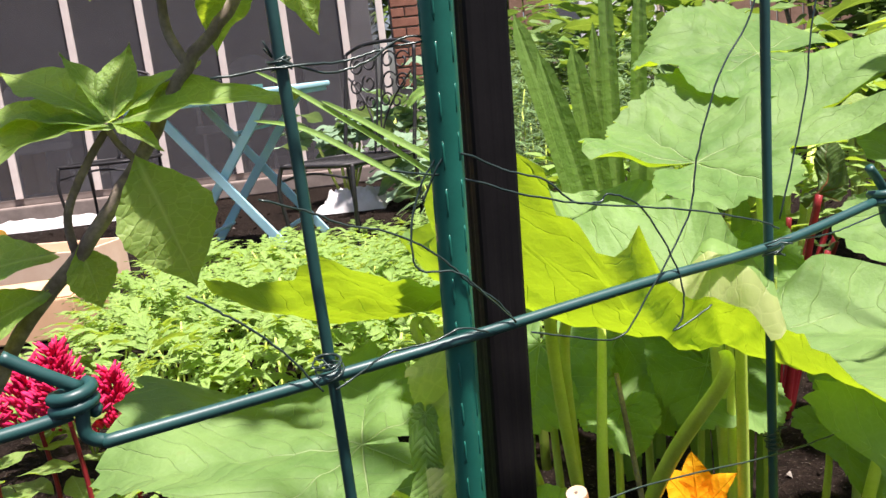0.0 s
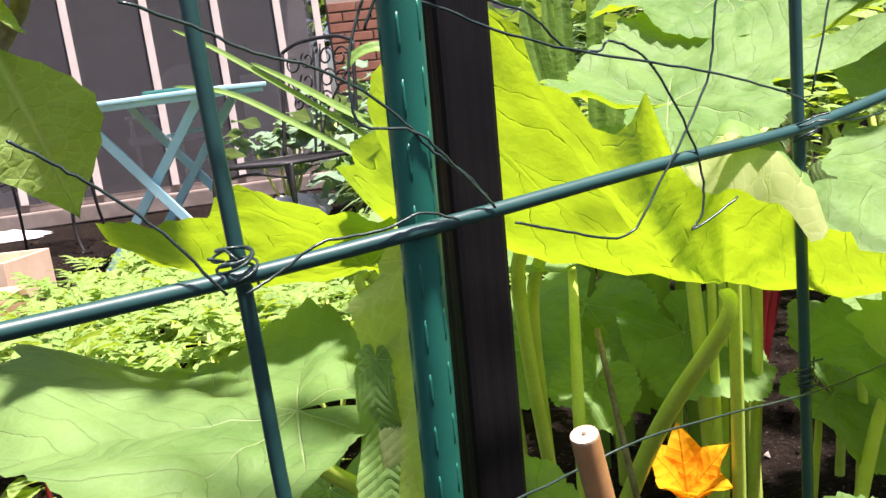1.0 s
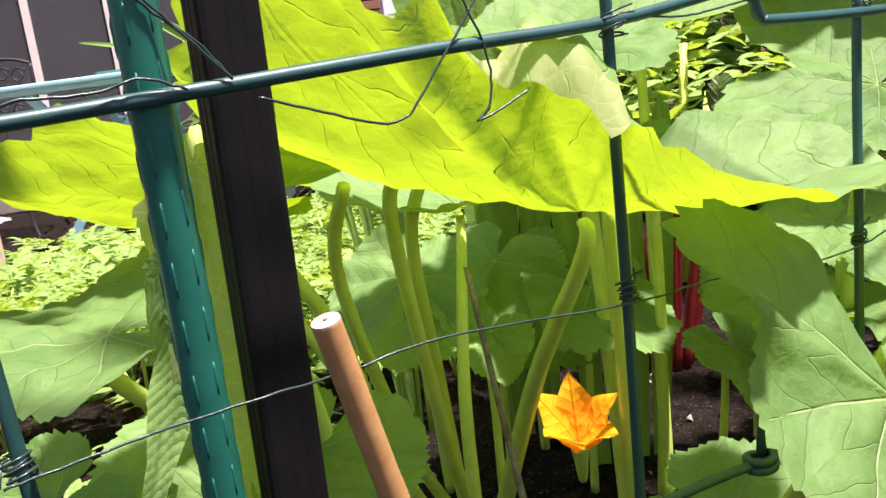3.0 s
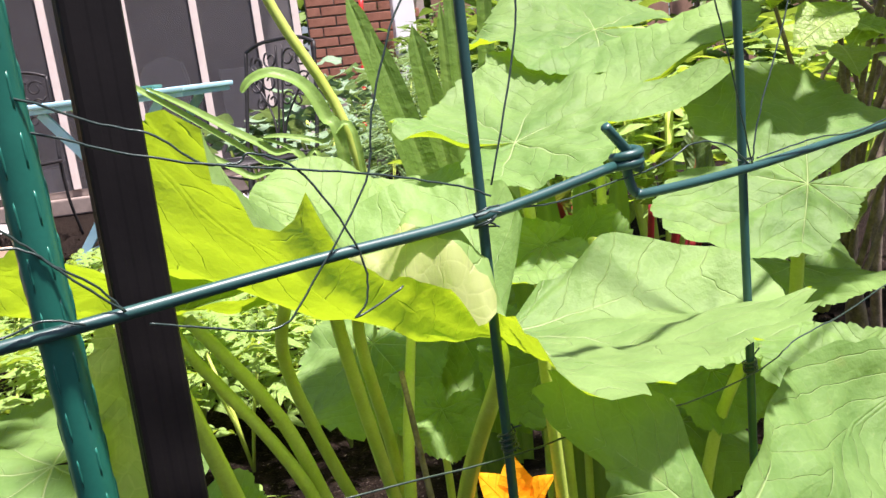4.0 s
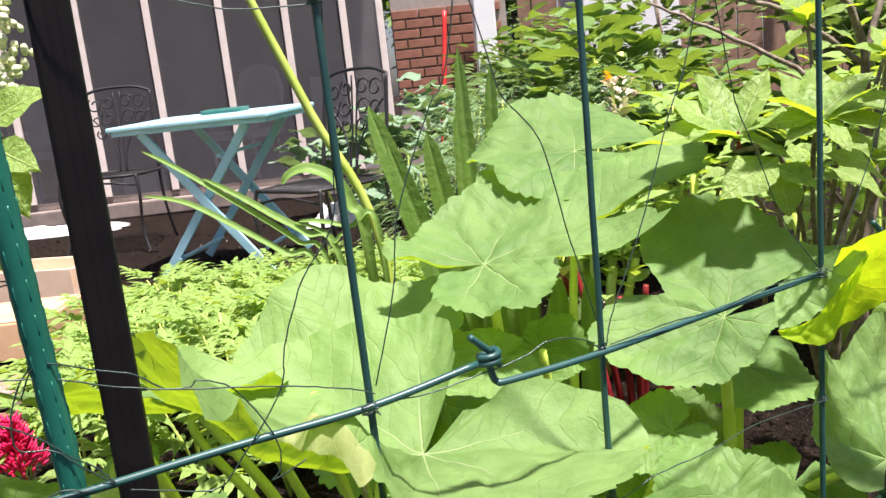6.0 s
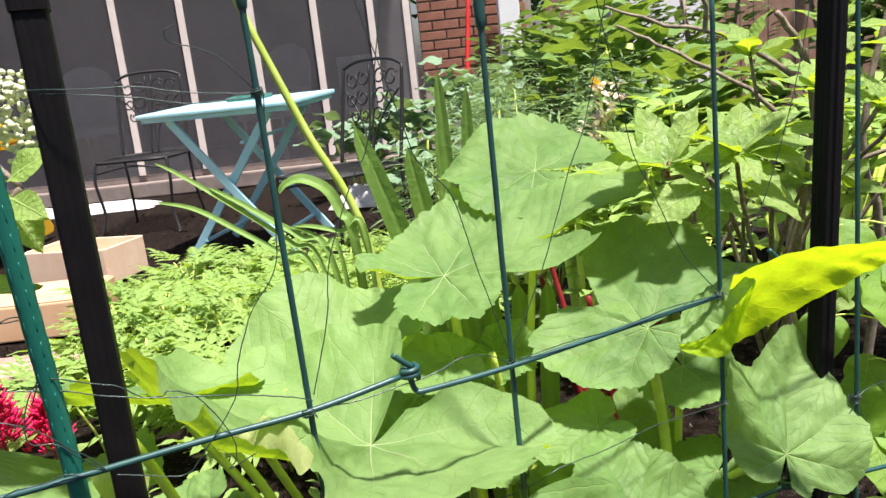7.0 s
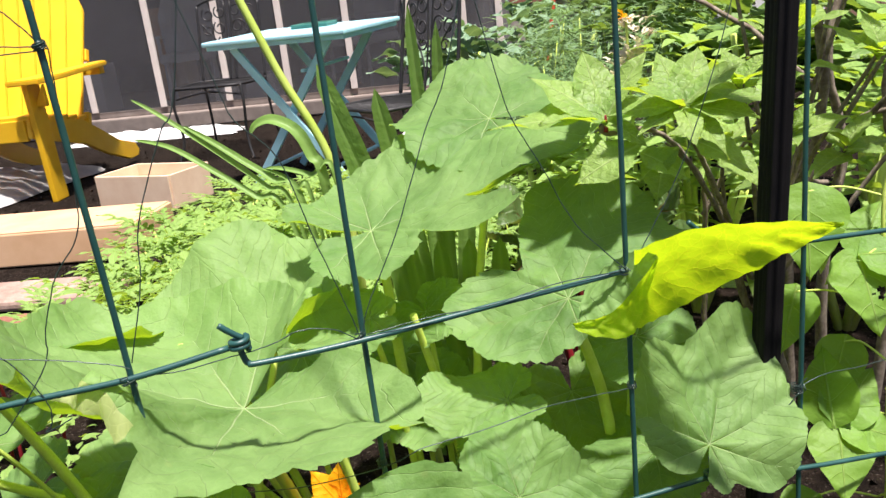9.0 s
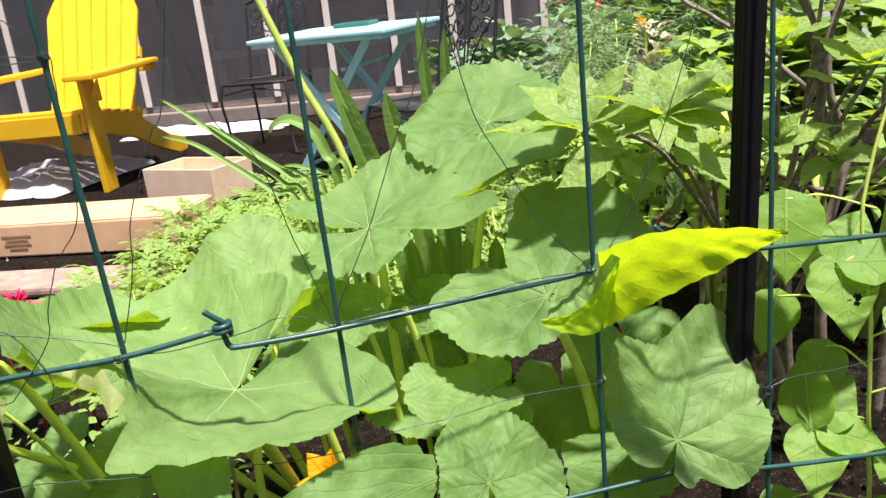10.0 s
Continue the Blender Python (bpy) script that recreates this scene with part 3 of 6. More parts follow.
p0 = wire_panel(PANEL_LABEL + " beside a leafy shrub")
piece("rod", tube([(-0.42, 0.150, 0.500), (-0.28, 0.222, 0.508), (-0.17, 0.277, 0.5135), (-0.147, 0.287, 0.516)], ROD, COAT, sides=10), p0)
upright(p0, -0.30, 0.218, 0.0, 0.86)

p2 = wire_panel(PANEL_LABEL + " in the squash leaves")
upright(p2, 0.3615, 0.5386, 0.0, 0.905, (0.0, -0.021), 0.826)
upright(p2, 0.594, 0.677, 0.0, 0.86, (-0.005, -0.02))
piece("rod", tube([(0.269, 0.480, 0.531), (0.2715, 0.4815, 0.517), (0.275, 0.482, 0.5105), (0.286, 0.486, 0.509), (0.359, 0.5275, 0.509), (0.470, 0.598, 0.5125), (0.589, 0.672, 0.5165), (0.667, 0.708, 0.531)], ROD, COAT, sides=10), p2)
piece("rod", tube([(0.262, 0.481, 0.272), (0.36, 0.530, 0.262), (0.553, 0.650, 0.252), (0.675, 0.714, 0.256)], ROD, COAT, sides=10), p2)
eye_knot(p2, (0.2705, 0.481, 0.529), (1, 0, 0), (0.258, 0.474, 0.549))
eye_knot(p2, (0.262, 0.479, 0.276), (1, 0, 0), (0.262, 0.473, 0.306))
add_tie(p2, (0.360, 0.532, 0.511), 0.0065, 1.6, 0.010)
add_tie(p2, (0.361, 0.540, 0.377), 0.0055, 4.0, 0.014)
add_tie(p2, (0.592, 0.672, 0.517), 0.0072, 3.5, 0.014)
add_tie(p2, (0.595, 0.680, 0.387), 0.0055, 3.0, 0.012)

p3 = wire_panel(PANEL_LABEL + " beside the bean plant")
upright(p3, 0.774, 0.761, 0.0, 0.90, (-0.01, -0.008))
upright(p3, 1.02, 0.885, 0.0, 0.88)
piece("rod", tube([(0.668, 0.706, 0.541), (0.671, 0.708, 0.526), (0.680, 0.712, 0.5195), (0.784, 0.764, 0.5125), (0.899, 0.822, 0.506), (1.02, 0.878, 0.502)], ROD, COAT, sides=10), p3)
piece("rod", tube([(0.678, 0.714, 0.256), (0.784, 0.763, 0.240), (0.917, 0.831, 0.227), (1.02, 0.878, 0.222)], ROD, COAT, sides=10), p3)
eye_knot(p3, (0.668, 0.709, 0.536), (1, 0, 0), (0.655, 0.703, 0.556))
eye_knot(p3, (0.678, 0.716, 0.258), (1, 0, 0), (0.676, 0.708, 0.285))
add_tie(p3, (0.772, 0.761, 0.342), 0.0068, 5.0, 0.018)


def loose_wire(pts, r=0.00054, seed=0, label="thin dark green wire strung loosely over the wire fence"):
    line = [Vector(p) + Vector((0.45, -0.9, 0)) * 0.004 for p in pts]
    return solid("tie_wire", tube(line, r, TIE, sides=5, n=7, wobble=0.0003, seed=seed), label, "wire", group="loose fence wires")


for k, w in enumerate((
    [(0.29, 0.49, 0.90), (0.26, 0.477, 0.747), (0.244, 0.47, 0.714), (0.217, 0.458, 0.648), (0.208, 0.454, 0.596), (0.189, 0.446, 0.530)],
    [(0.255, 0.475, 0.88), (0.288, 0.492, 0.746), (0.296, 0.496, 0.717), (0.321, 0.51, 0.682), (0.337, 0.519, 0.61), (0.348, 0.525, 0.567), (0.361, 0.532, 0.512)],
    [(0.485, 0.61, 0.88), (0.452, 0.59, 0.74), (0.43, 0.576, 0.687), (0.399, 0.556, 0.603), (0.37, 0.538, 0.541), (0.362, 0.533, 0.513)],
    [(0.46, 0.595, 0.88), (0.488, 0.612, 0.73), (0.498, 0.619, 0.686), (0.522, 0.634, 0.633), (0.547, 0.649, 0.576), (0.591, 0.676, 0.519)],
    [(0.72, 0.74, 0.88), (0.69, 0.724, 0.74), (0.65, 0.705, 0.62), (0.615, 0.688, 0.55), (0.597, 0.679, 0.520)],
    [(0.186, 0.442, 0.788), (0.181, 0.442, 0.722), (0.176, 0.439, 0.651), (0.152, 0.429, 0.614), (0.136, 0.422, 0.572), (0.129, 0.419, 0.542), (0.097, 0.405, 0.498), (0.083, 0.399, 0.486), (0.058, 0.388, 0.493), (0.037, 0.378, 0.501)],
    [(-0.008, 0.359, 0.573), (0.002, 0.359, 0.591), (0.012, 0.362, 0.593), (0.031, 0.376, 0.582), (0.051, 0.384, 0.574), (0.065, 0.391, 0.561), (0.079, 0.397, 0.559), (0.085, 0.399, 0.562), (0.104, 0.408, 0.549), (0.122, 0.416, 0.512), (0.123, 0.416, 0.49), (0.117, 0.413, 0.482), (0.140, 0.420, 0.492)],
    [(-0.02, 0.35, 0.590), (0.012, 0.367, 0.581), (0.042, 0.381, 0.568), (0.076, 0.395, 0.558), (0.125, 0.417, 0.547), (0.168, 0.436, 0.534), (0.188, 0.445, 0.525)],
    [(-0.074, 0.328, 0.586), (-0.057, 0.337, 0.578), (-0.042, 0.344, 0.569), (-0.023, 0.352, 0.562), (-0.003, 0.361, 0.547), (0.01, 0.367, 0.531), (0.021, 0.372, 0.521), (0.03, 0.375, 0.508)],
    [(-0.055, 0.338, 0.497), (-0.045, 0.343, 0.501), (-0.031, 0.348, 0.508), (-0.012, 0.357, 0.508), (0.004, 0.364, 0.511), (0.016, 0.369, 0.506)],
    [(-0.055, 0.338, 0.392), (-0.033, 0.348, 0.394), (-0.013, 0.356, 0.396), (0.023, 0.366, 0.399), (0.054, 0.386, 0.397), (0.092, 0.403, 0.399), (0.182, 0.442, 0.389), (0.245, 0.471, 0.387), (0.298, 0.497, 0.379), (0.363, 0.537, 0.376), (0.399, 0.556, 0.386), (0.451, 0.589, 0.387), (0.515, 0.63, 0.392), (0.594, 0.678, 0.387)],
    [(0.772, 0.760, 0.340), (0.744, 0.747, 0.309), (0.719, 0.735, 0.285), (0.685, 0.718, 0.280)],
    [(0.772, 0.764, 0.343), (0.8, 0.778, 0.352), (0.852, 0.805, 0.351), (0.909, 0.834, 0.354), (1.02, 0.89, 0.357)],
    [(0.186, 0.438, 0.789), (0.137, 0.422, 0.795), (0.1, 0.406, 0.804), (0.068, 0.392, 0.806), (0.037, 0.385, 0.809), (0.018, 0.395, 0.810)],
    [(0.186, 0.438, 0.787), (0.137, 0.422, 0.787), (0.1, 0.406, 0.796), (0.068, 0.392, 0.802), (0.037, 0.385, 0.806)],
    [(0.182, 0.442, 0.789), (0.17, 0.437, 0.806), (0.157, 0.431, 0.821), (0.142, 0.425, 0.829), (0.128, 0.418, 0.834), (0.125, 0.417, 0.842), (0.132, 0.42, 0.846)],
    [(-0.085, 0.325, 0.636), (-0.053, 0.335, 0.638), (-0.035, 0.347, 0.638), (-0.021, 0.353, 0.641), (-0.006, 0.356, 0.643), (0.014, 0.362, 0.644)],
    [(-0.058, 0.334, 0.641), (-0.042, 0.342, 0.634), (-0.025, 0.351, 0.637), (-0.006, 0.356, 0.646), (0.012, 0.362, 0.640)],
    [(-0.105, 0.313, 0.552), (-0.095, 0.318, 0.543), (-0.084, 0.324, 0.532), (-0.074, 0.328, 0.52), (-0.060, 0.334, 0.498)],
    [(0.194, 0.448, 0.517), (0.225, 0.462, 0.515), (0.25, 0.474, 0.518), (0.29, 0.493, 0.523), (0.315, 0.506, 0.531), (0.34, 0.52, 0.526), (0.359, 0.531, 0.511)],
    [(0.0, 0.362, 0.593), (-0.012, 0.357, 0.572), (-0.014, 0.354, 0.545), (0.004, 0.36, 0.539), (0.017, 0.365, 0.525), (0.03, 0.374, 0.508)],
    [(0.366, 0.535, 0.514), (0.42, 0.565, 0.518), (0.47, 0.598, 0.515), (0.53, 0.637, 0.521), (0.589, 0.674, 0.518)],
)):
    loose_wire(w, seed=k)


def green_stake():
    st = thing("garden_stake", "green plastic coated stake with raised nubs beside black post", "garden stake")
    at = lambda z: Vector((0.0036 + 0.034 * (z - 0.5), 0.3735 - 0.116 * (z - 0.5), z))
    V, F = tube_arrays([at(z) for z in np.linspace(0, 1.05, 12)], 0.0078, 18)
    piece("shaft", mesh_from(V, F, STAKE), st)
    nubs = []
    for k in range(6):
        for j in range(47):
            c = at(0.02 + 0.0215 * j + 0.0035 * k)
            a = math.pi / 3 * k + 0.35
            o = Vector((math.cos(a), math.sin(a), 0)) * 0.0075
            d = Vector((0.0002, -0.0007, 0.0065))
            nubs.append(([c + o * 0.98 - d, c + o * 1.01 - d * 0.5, c + o * 1.03 + d * 0.6, c + o * 0.97 + d], 0.0006))
    tagged(piece("nub_relief", tubes(nubs, STAKE, 5), st), "small raised nubs moulded on the stake")
    piece("cap", tube([at(1.05), at(1.058), at(1.062)], 0.0084, STAKE, 0.004, 14, 3), st)
    return st


green_stake()


def black_post(x, y, turn, height, label, lean):
    """A square dark post with rounded corners, two shallow grooves on each face and a plain cap; it leans by lean for each metre and stands at (x, y) half a metre up."""
    h, c, g = 0.0122, 0.003, 0.00025
    back = Matrix.Rotation(-radians(turn), 2) @ Vector(lean)

    def stretch(rows, grooved):
        prof = []
        for k in range(4):
            R = Matrix.Rotation(math.pi / 2 * k, 2)
            for px, py in ((h, -h + c), (h, -0.0052), (h - g, -0.0042), (h - g, -0.0022), (h, -0.0012), (h, 0.0012), (h - g, 0.0022), (h - g, 0.0042), (h, 0.0052), (h, h - c), (h - 0.0009, h - 0.0009)):
                prof.append(R @ Vector((px if grooved else max(px, h - 0.0009) if px >= h - g else px, py)))
        n, V, F = len(prof), [], []
        for z, f in rows:
            V += [(p.x * f + back.x * z, p.y * f + back.y * z, z) for p in prof]
        for i in range(len(rows) - 1):
            for k in range(n):
                F.append((i * n + k, i * n + (k + 1) % n, (i + 1) * n + (k + 1) % n, (i + 1) * n + k))
        F.append(tuple((len(rows) - 1) * n + k for k in range(n)))
        F.append(tuple(reversed(range(n))))
        return mesh_from(V, F, POST, False)

    post = thing("fence_post", label, "post", pose(x - 0.5 * lean[0], y - 0.5 * lean[1], 0, 0, 0, turn), "black fence posts")
    piece("shaft", stretch(((0.0, 1.0), (height * 0.5, 1.0), (height, 1.0)), True), post)
    piece("cap", stretch(((height - 0.004, 1.06), (height - 0.003, 1.13), (height + 0.030, 1.13), (height + 0.036, 1.0)), False), post, "plain black plastic cap")
    return post


black_post(0.0250, 0.4135, 24, 0.869, "square black grooved post behind the green stake", (0.026, -0.040))
black_post(0.7476, 0.7946, 28, 0.90, "square black grooved post beside the bean plant", (0.0199, -0.0302))


def bamboo_cane():
    b = thing("bamboo_cane", "short tan bamboo cane with a cut end, stuck in soil", "cane")
    top, foot = Vector((0.0513, 0.350, 0.426)), Vector((0.128, 0.442, 0.0))
    line, rad = [], []
    for i in range(41):
        u = i / 40
        line.append(foot.lerp(top, u))
        k = abs(((u * 3.4 + 0.72) % 1) - 0.5)
        rad.append(0.0053 + 0.0007 * max(0, 1 - k * 22))
    V, F = tube_arrays(line, rad, 14, False)
    piece("stem", mesh_from(V, F, BAMBOO), b)
    d = (top - foot).normalized()
    q = d.to_track_quat("Z", "Y")
    rim = bmesh.new()
    bmesh.ops.create_cone(rim, cap_ends=True, segments=16, radius1=0.0053, radius2=0.0051, depth=0.0012)
    me = bpy.data.meshes.new("cut")
    rim.to_mesh(me)
    rim.free()
    me.materials.append(PITH)
    piece("cut_end", me, b, "pale cut end with a small pith hole", Matrix.LocRotScale(top, q, None))
    piece("pith", tube([(0, 0, 0), (0, 0, 0.0012)], 0.0008, BARK, sides=8), b, "", Matrix.LocRotScale(top, q, None))
    return b


bamboo_cane()
solid("twig", tube([(0.175, 0.56, 0), (0.150, 0.615, 0.20), (0.132, 0.645, 0.37)], 0.0035, BARK, 0.0022, 7), "thin red brown twig stuck in the soil", "twig", group="twigs")
solid("twig", tube([(0.075, 0.50, 0), (0.062, 0.49, 0.15), (0.055, 0.485, 0.30)], 0.0028, BARK, 0.002, 7), "short dry brown twig stuck in the soil", "twig", group="twigs")


# ---- squash plants ----
def petiole(pts, r0=0.0065, r1=0.0055):
    return tube(pts, r0, PETIOLE, r1, 14, 8, 0.07)


def squash(plant, c, normal, tip, edge, base, seed, cup=0.0, wave=0.010, bends=(), sag=0.5, teeth=0.05, lobe=0.07, quilt=0.009, foot=0.0065, spear=None, via=None, flap=None, mat=None, rise=1.25, lip=None, under=None, fold=1.0):
    me = palm_blade(edge, mat or SQUASH, cup, wave, bends, seed, teeth, quilt * 0.45, lobe * 0.6, spear, flap, rise, lip, under, fold)
    lf = piece("leaf", me, plant, "", basis(c, normal, tip))
    c, b = Vector(c), Vector(base)
    mid = Vector(via) if via else b.lerp(c, 0.55) + Vector(((c.x - b.x) * -0.12, (c.y - b.y) * -0.12, sag * 0.04))
    n = Vector(normal).normalized()
    piece("petiole", petiole([b, mid, c - n * 0.030, c - n * (foot * 0.4 + 0.003)], foot * 1.1, foot * 0.5), plant)
    return lf


def round_leaf(r):
    return tuple(r * f for f in (0.7, 0.8, 0.85, 0.95, 1.05, 1.15, 1.05, 0.95, 0.85, 0.8, 0.7))


sq1 = thing("squash_plant", "sprawling squash plant with large pale green leaves", "squash plant", pose(0, 0, 0), "squash plants")
# broad leaf whose front rim leans up against the fence and folds over
BROAD = ((-172, 0.058, 0.070), (-150, 0.112, 0.100), (-125, 0.138, 0.102), (-104, 0.165, 0.086), (-90, 0.200, 0.066), (-75, 0.235, 0.055), (-45, 0.215, 0.055), (-12, 0.208, 0.100), (-5, 0.198, 0.066), (1, 0.190, 0.050), (5, 0.194, 0.090), (13, 0.196, 0.134), (20, 0.190, 0.124), (26, 0.188, 0.104), (30, 0.18, 0.06), (33, 0.175, 0.048), (38, 0.230, 0.046), (57, 0.190, 0.024), (79, 0.188, 0.020), (105, 0.203, 0.026), (122, 0.205, 0.020), (132, 0.170, 0.050), (150, 0.105, 0.060), (165, 0.06, 0.03))
squash(sq1, (0.203, 0.58, 0.410), (0.1, 0.05, 0.99), (-0.6, -0.8, 0.0), BROAD, (0.14, 0.84, 0.0), 11, wave=0.004, lobe=0.03, flap=(4, 30, 0.82), rise=1.35, lip=(-80, 8, 0.78, 0.036), under=UNDER, fold=0.25, foot=0.0078, via=(0.176, 0.685, 0.25))
squash(sq1, (0.145, 0.765, 0.395), (0.0, -0.15, 0.98), (-0.96, 0.27, 0.05), ((-150, 0.10, 0.07), (-120, 0.13, 0.085), (-90, 0.165, 0.092), (-60, 0.175, 0.086), (-30, 0.185, 0.066), (0, 0.185, 0.052), (30, 0.14, 0.045), (60, 0.11, 0.03), (90, 0.09, 0.02), (120, 0.08, 0.02), (150, 0.07, 0.04)), (0.125, 0.72, 0.0), 12, foot=0.006, via=(0.125, 0.71, 0.23))
squash(sq1, (-0.07, 0.50, 0.395), (-0.02, -0.15, 0.99), (-1.0, -0.1, 0.0), (0.055, 0.10, 0.15, 0.175, 0.20, 0.185, 0.13, 0.085, 0.08, 0.07, 0.05), (0.05, 0.68, 0.0), 13, wave=0.012, lobe=0.14)
squash(sq1, (-0.03, 0.672, 0.435), (0.0, 0.34, 0.94), (-0.85, -0.45, 0.19), (0.11, 0.12, 0.13, 0.165, 0.175, 0.185, 0.15, 0.12, 0.115, 0.11, 0.10), (0.075, 0.70, 0.0), 14, cup=0.02, lobe=0.12, foot=0.0062, via=(0.048, 0.69, 0.24))
# narrow leaf that hangs folded beside the stake
squash(sq1, (-0.002, 0.450, 0.478), (-0.10, -0.98, 0.1), (-0.03, 0.02, -1.0), (0.010, 0.011, 0.013, 0.018, 0.05, 0.185, 0.05, 0.018, 0.013, 0.011, 0.010), (0.05, 0.62, 0.0), 15, wave=0.001, lobe=0.0, spear=(0.031, 0.26), teeth=0.08, mat=UNDER, quilt=0.0, fold=0.06)
squash(sq1, (-0.022, 0.445, 0.435), (-0.6, -0.78, 0.2), (0.01, 0.02, -1.0), (0.008, 0.009, 0.011, 0.014, 0.04, 0.185, 0.04, 0.014, 0.011, 0.009, 0.008), (0.05, 0.62, 0.0), 16, wave=0.001, lobe=0.0, spear=(0.014, 0.20), teeth=0.08, foot=0.003, quilt=0.0, fold=0.06)

sq2 = thing("squash_plant", "tall squash plant with broad lobed leaves and yellow flowers", "squash plant", pose(0, 0, 0), "squash plants")
B2 = (0.30, 0.86, 0.0)
squash(sq2, (0.273, 0.851, 0.517), (-0.2, -0.25, 0.94), (0.9, 0.3, 0.33), ((-172, 0.06, 0.02), (-150, 0.10, 0.015), (-112, 0.112, -0.009), (-82, 0.13, 0.0), (-58, 0.105, 0.004), (-48, 0.098, 0.012), (-43, 0.16, 0.012), (-34, 0.224, 0.028), (-27, 0.175, 0.03), (-22, 0.140, 0.024), (-18, 0.19, 0.026), (-13, 0.285, 0.03), (-8, 0.314, 0.034), (8, 0.25, 0.034), (29, 0.20, 0.03), (56, 0.185, 0.03), (85, 0.138, 0.045), (115, 0.105, 0.045), (135, 0.095, 0.05), (152, 0.118, 0.06), (163, 0.10, 0.04)), B2, 22, wave=0.005, lobe=0.0, quilt=0.013, teeth=0.07, foot=0.008)
squash(sq2, (0.41, 1.02, 0.625), (0.0, -0.36, 0.93), (-0.99, 0.13, 0.05), (0.14, 0.155, 0.16, 0.157, 0.155, 0.155, 0.13, 0.12, 0.12, 0.13, 0.14), (0.36, 0.90, 0.0), 23, wave=0.012)
# leaf low at the fence, seen face on
squash(sq2, (0.288, 0.405, 0.338), (0.37, -0.78, 0.49), (0.0, -0.55, -0.83), ((-172, 0.075, 0.0), (-150, 0.117, 0.005), (-132, 0.126, 0.002), (-122, 0.088, 0.012), (-105, 0.083, 0.0), (-82, 0.082, 0.0), (-50, 0.10, 0.0), (0, 0.13, 0.0), (50, 0.15, 0.01), (90, 0.175, 0.005), (118, 0.205, 0.0), (128, 0.185, 0.0), (138, 0.10, 0.0), (150, 0.035, 0.0)), (0.30, 0.70, 0.0), 24, wave=0.004, lobe=0.02, via=(0.30, 0.52, 0.22))
squash(sq2, (0.455, 0.72, 0.345), (0.1, -0.4, 0.9), (-0.7, -0.5, 0.0), (0.05, 0.055, 0.07, 0.10, 0.115, 0.09, 0.065, 0.055, 0.05, 0.045, 0.045), (0.40, 0.80, 0.0), 25, lobe=0.10)
squash(sq2, (0.48, 0.60, 0.30), (0.1, -0.5, 0.86), (-0.3, 0.6, 0.5), (0.085, 0.09, 0.085, 0.075, 0.085, 0.10, 0.085, 0.06, 0.055, 0.06, 0.07), (0.42, 0.76, 0.0), 26, lobe=0.08)
squash(sq2, (0.28, 0.78, 0.425), (0.0, -0.3, 0.95), (-0.98, -0.19, -0.06), (0.04, 0.045, 0.06, 0.075, 0.095, 0.11, 0.095, 0.08, 0.06, 0.05, 0.045), B2, 27, foot=0.005)

sq3 = thing("squash_plant", "squash plant with a sunlit yellow leaf on the wire", "squash plant", pose(0, 0, 0), "squash plants")
B3 = (0.58, 0.93, 0.0)
squash(sq3, (0.527, 0.765, 0.452), (-0.05, -0.5, 0.85), (-0.9, -0.3, -0.1), ((-174, 0.235, 0.0), (-161, 0.165, 0.0), (-140, 0.18, 0.0), (-113, 0.193, 0.0), (-92, 0.183, 0.0), (-75, 0.12, 0.0), (-62, 0.078, 0.004), (-54, 0.074, 0.006), (-46, 0.112, 0.004), (-24, 0.148, 0.0), (6, 0.133, 0.0), (35, 0.10, 0.0), (80, 0.065, 0.0), (121, 0.05, 0.0), (150, 0.07, 0.0), (168, 0.12, 0.0)), B3, 31, wave=0.004, lobe=0.0, quilt=0.011, foot=0.008)
squash(sq3, (0.675, 0.713, 0.298), (0.2, -0.75, 0.62), (0.25, 0.78, 0.57), ((-150, 0.055, 0.0), (-127, 0.05, 0.0), (-110, 0.082, 0.0), (-71, 0.096, 0.03), (-40, 0.112, 0.01), (-20, 0.134, 0.005), (-2, 0.163, 0.01), (9, 0.16, 0.025), (17, 0.14, 0.01), (30, 0.115, 0.012), (57, 0.124, 0.055), (94, 0.085, 0.01), (125, 0.062, 0.0), (150, 0.05, 0.0)), B3, 33, wave=0.005, quilt=0.010, lobe=0.04, teeth=0.03)
# the rim of this leaf lies on the wire and folds over, so that its sunlit underside shows
def folded_rim(plant, top, bottom, mat, bulge=0.0, seed=0, rows=40, across=12):
    """A sheet of leaf between two edges that run from the fold to the tip; its second edge is finely toothed."""
    A, B = smooth_line(top, 10), smooth_line(bottom, 10)
    pick = lambda L, u: L[min(int(u * (len(L) - 1)), len(L) - 2)].lerp(L[min(int(u * (len(L) - 1)), len(L) - 2) + 1], u * (len(L) - 1) - min(int(u * (len(L) - 1)), len(L) - 2))
    V, UV, F = [], [], []
    for i in range(rows + 1):
        u = i / rows
        a, b = pick(A, u), pick(B, u)
        out = (A[-1] - A[0]).cross(B[0] - A[0]).normalized()
        for k in range(across + 1):
            v = k / across
            p = a.lerp(b, v * (1 + (0.025 if i % 3 == 0 and k == across else 0)))
            p = p + out * (bulge * math.sin(math.pi * v) * (1 - u) + 0.0022 * noise.noise((u * 9 + seed, v * 5, seed)) + 0.0012 * math.sin(u * 40 - abs(v - 0.5) * 9))
            V.append(p)
            UV.append((0.15 + 0.8 * u, abs(v - 0.55) * 0.45 * (1 - 0.7 * u)))
    for i in range(rows):
        for k in range(across):
            a = i * (across + 1) + k
            F.append((a, a + 1, a + across + 2, a + across + 1))
    return piece("leaf", mesh_from(V, F, mat, True, UV, "blade"), plant)


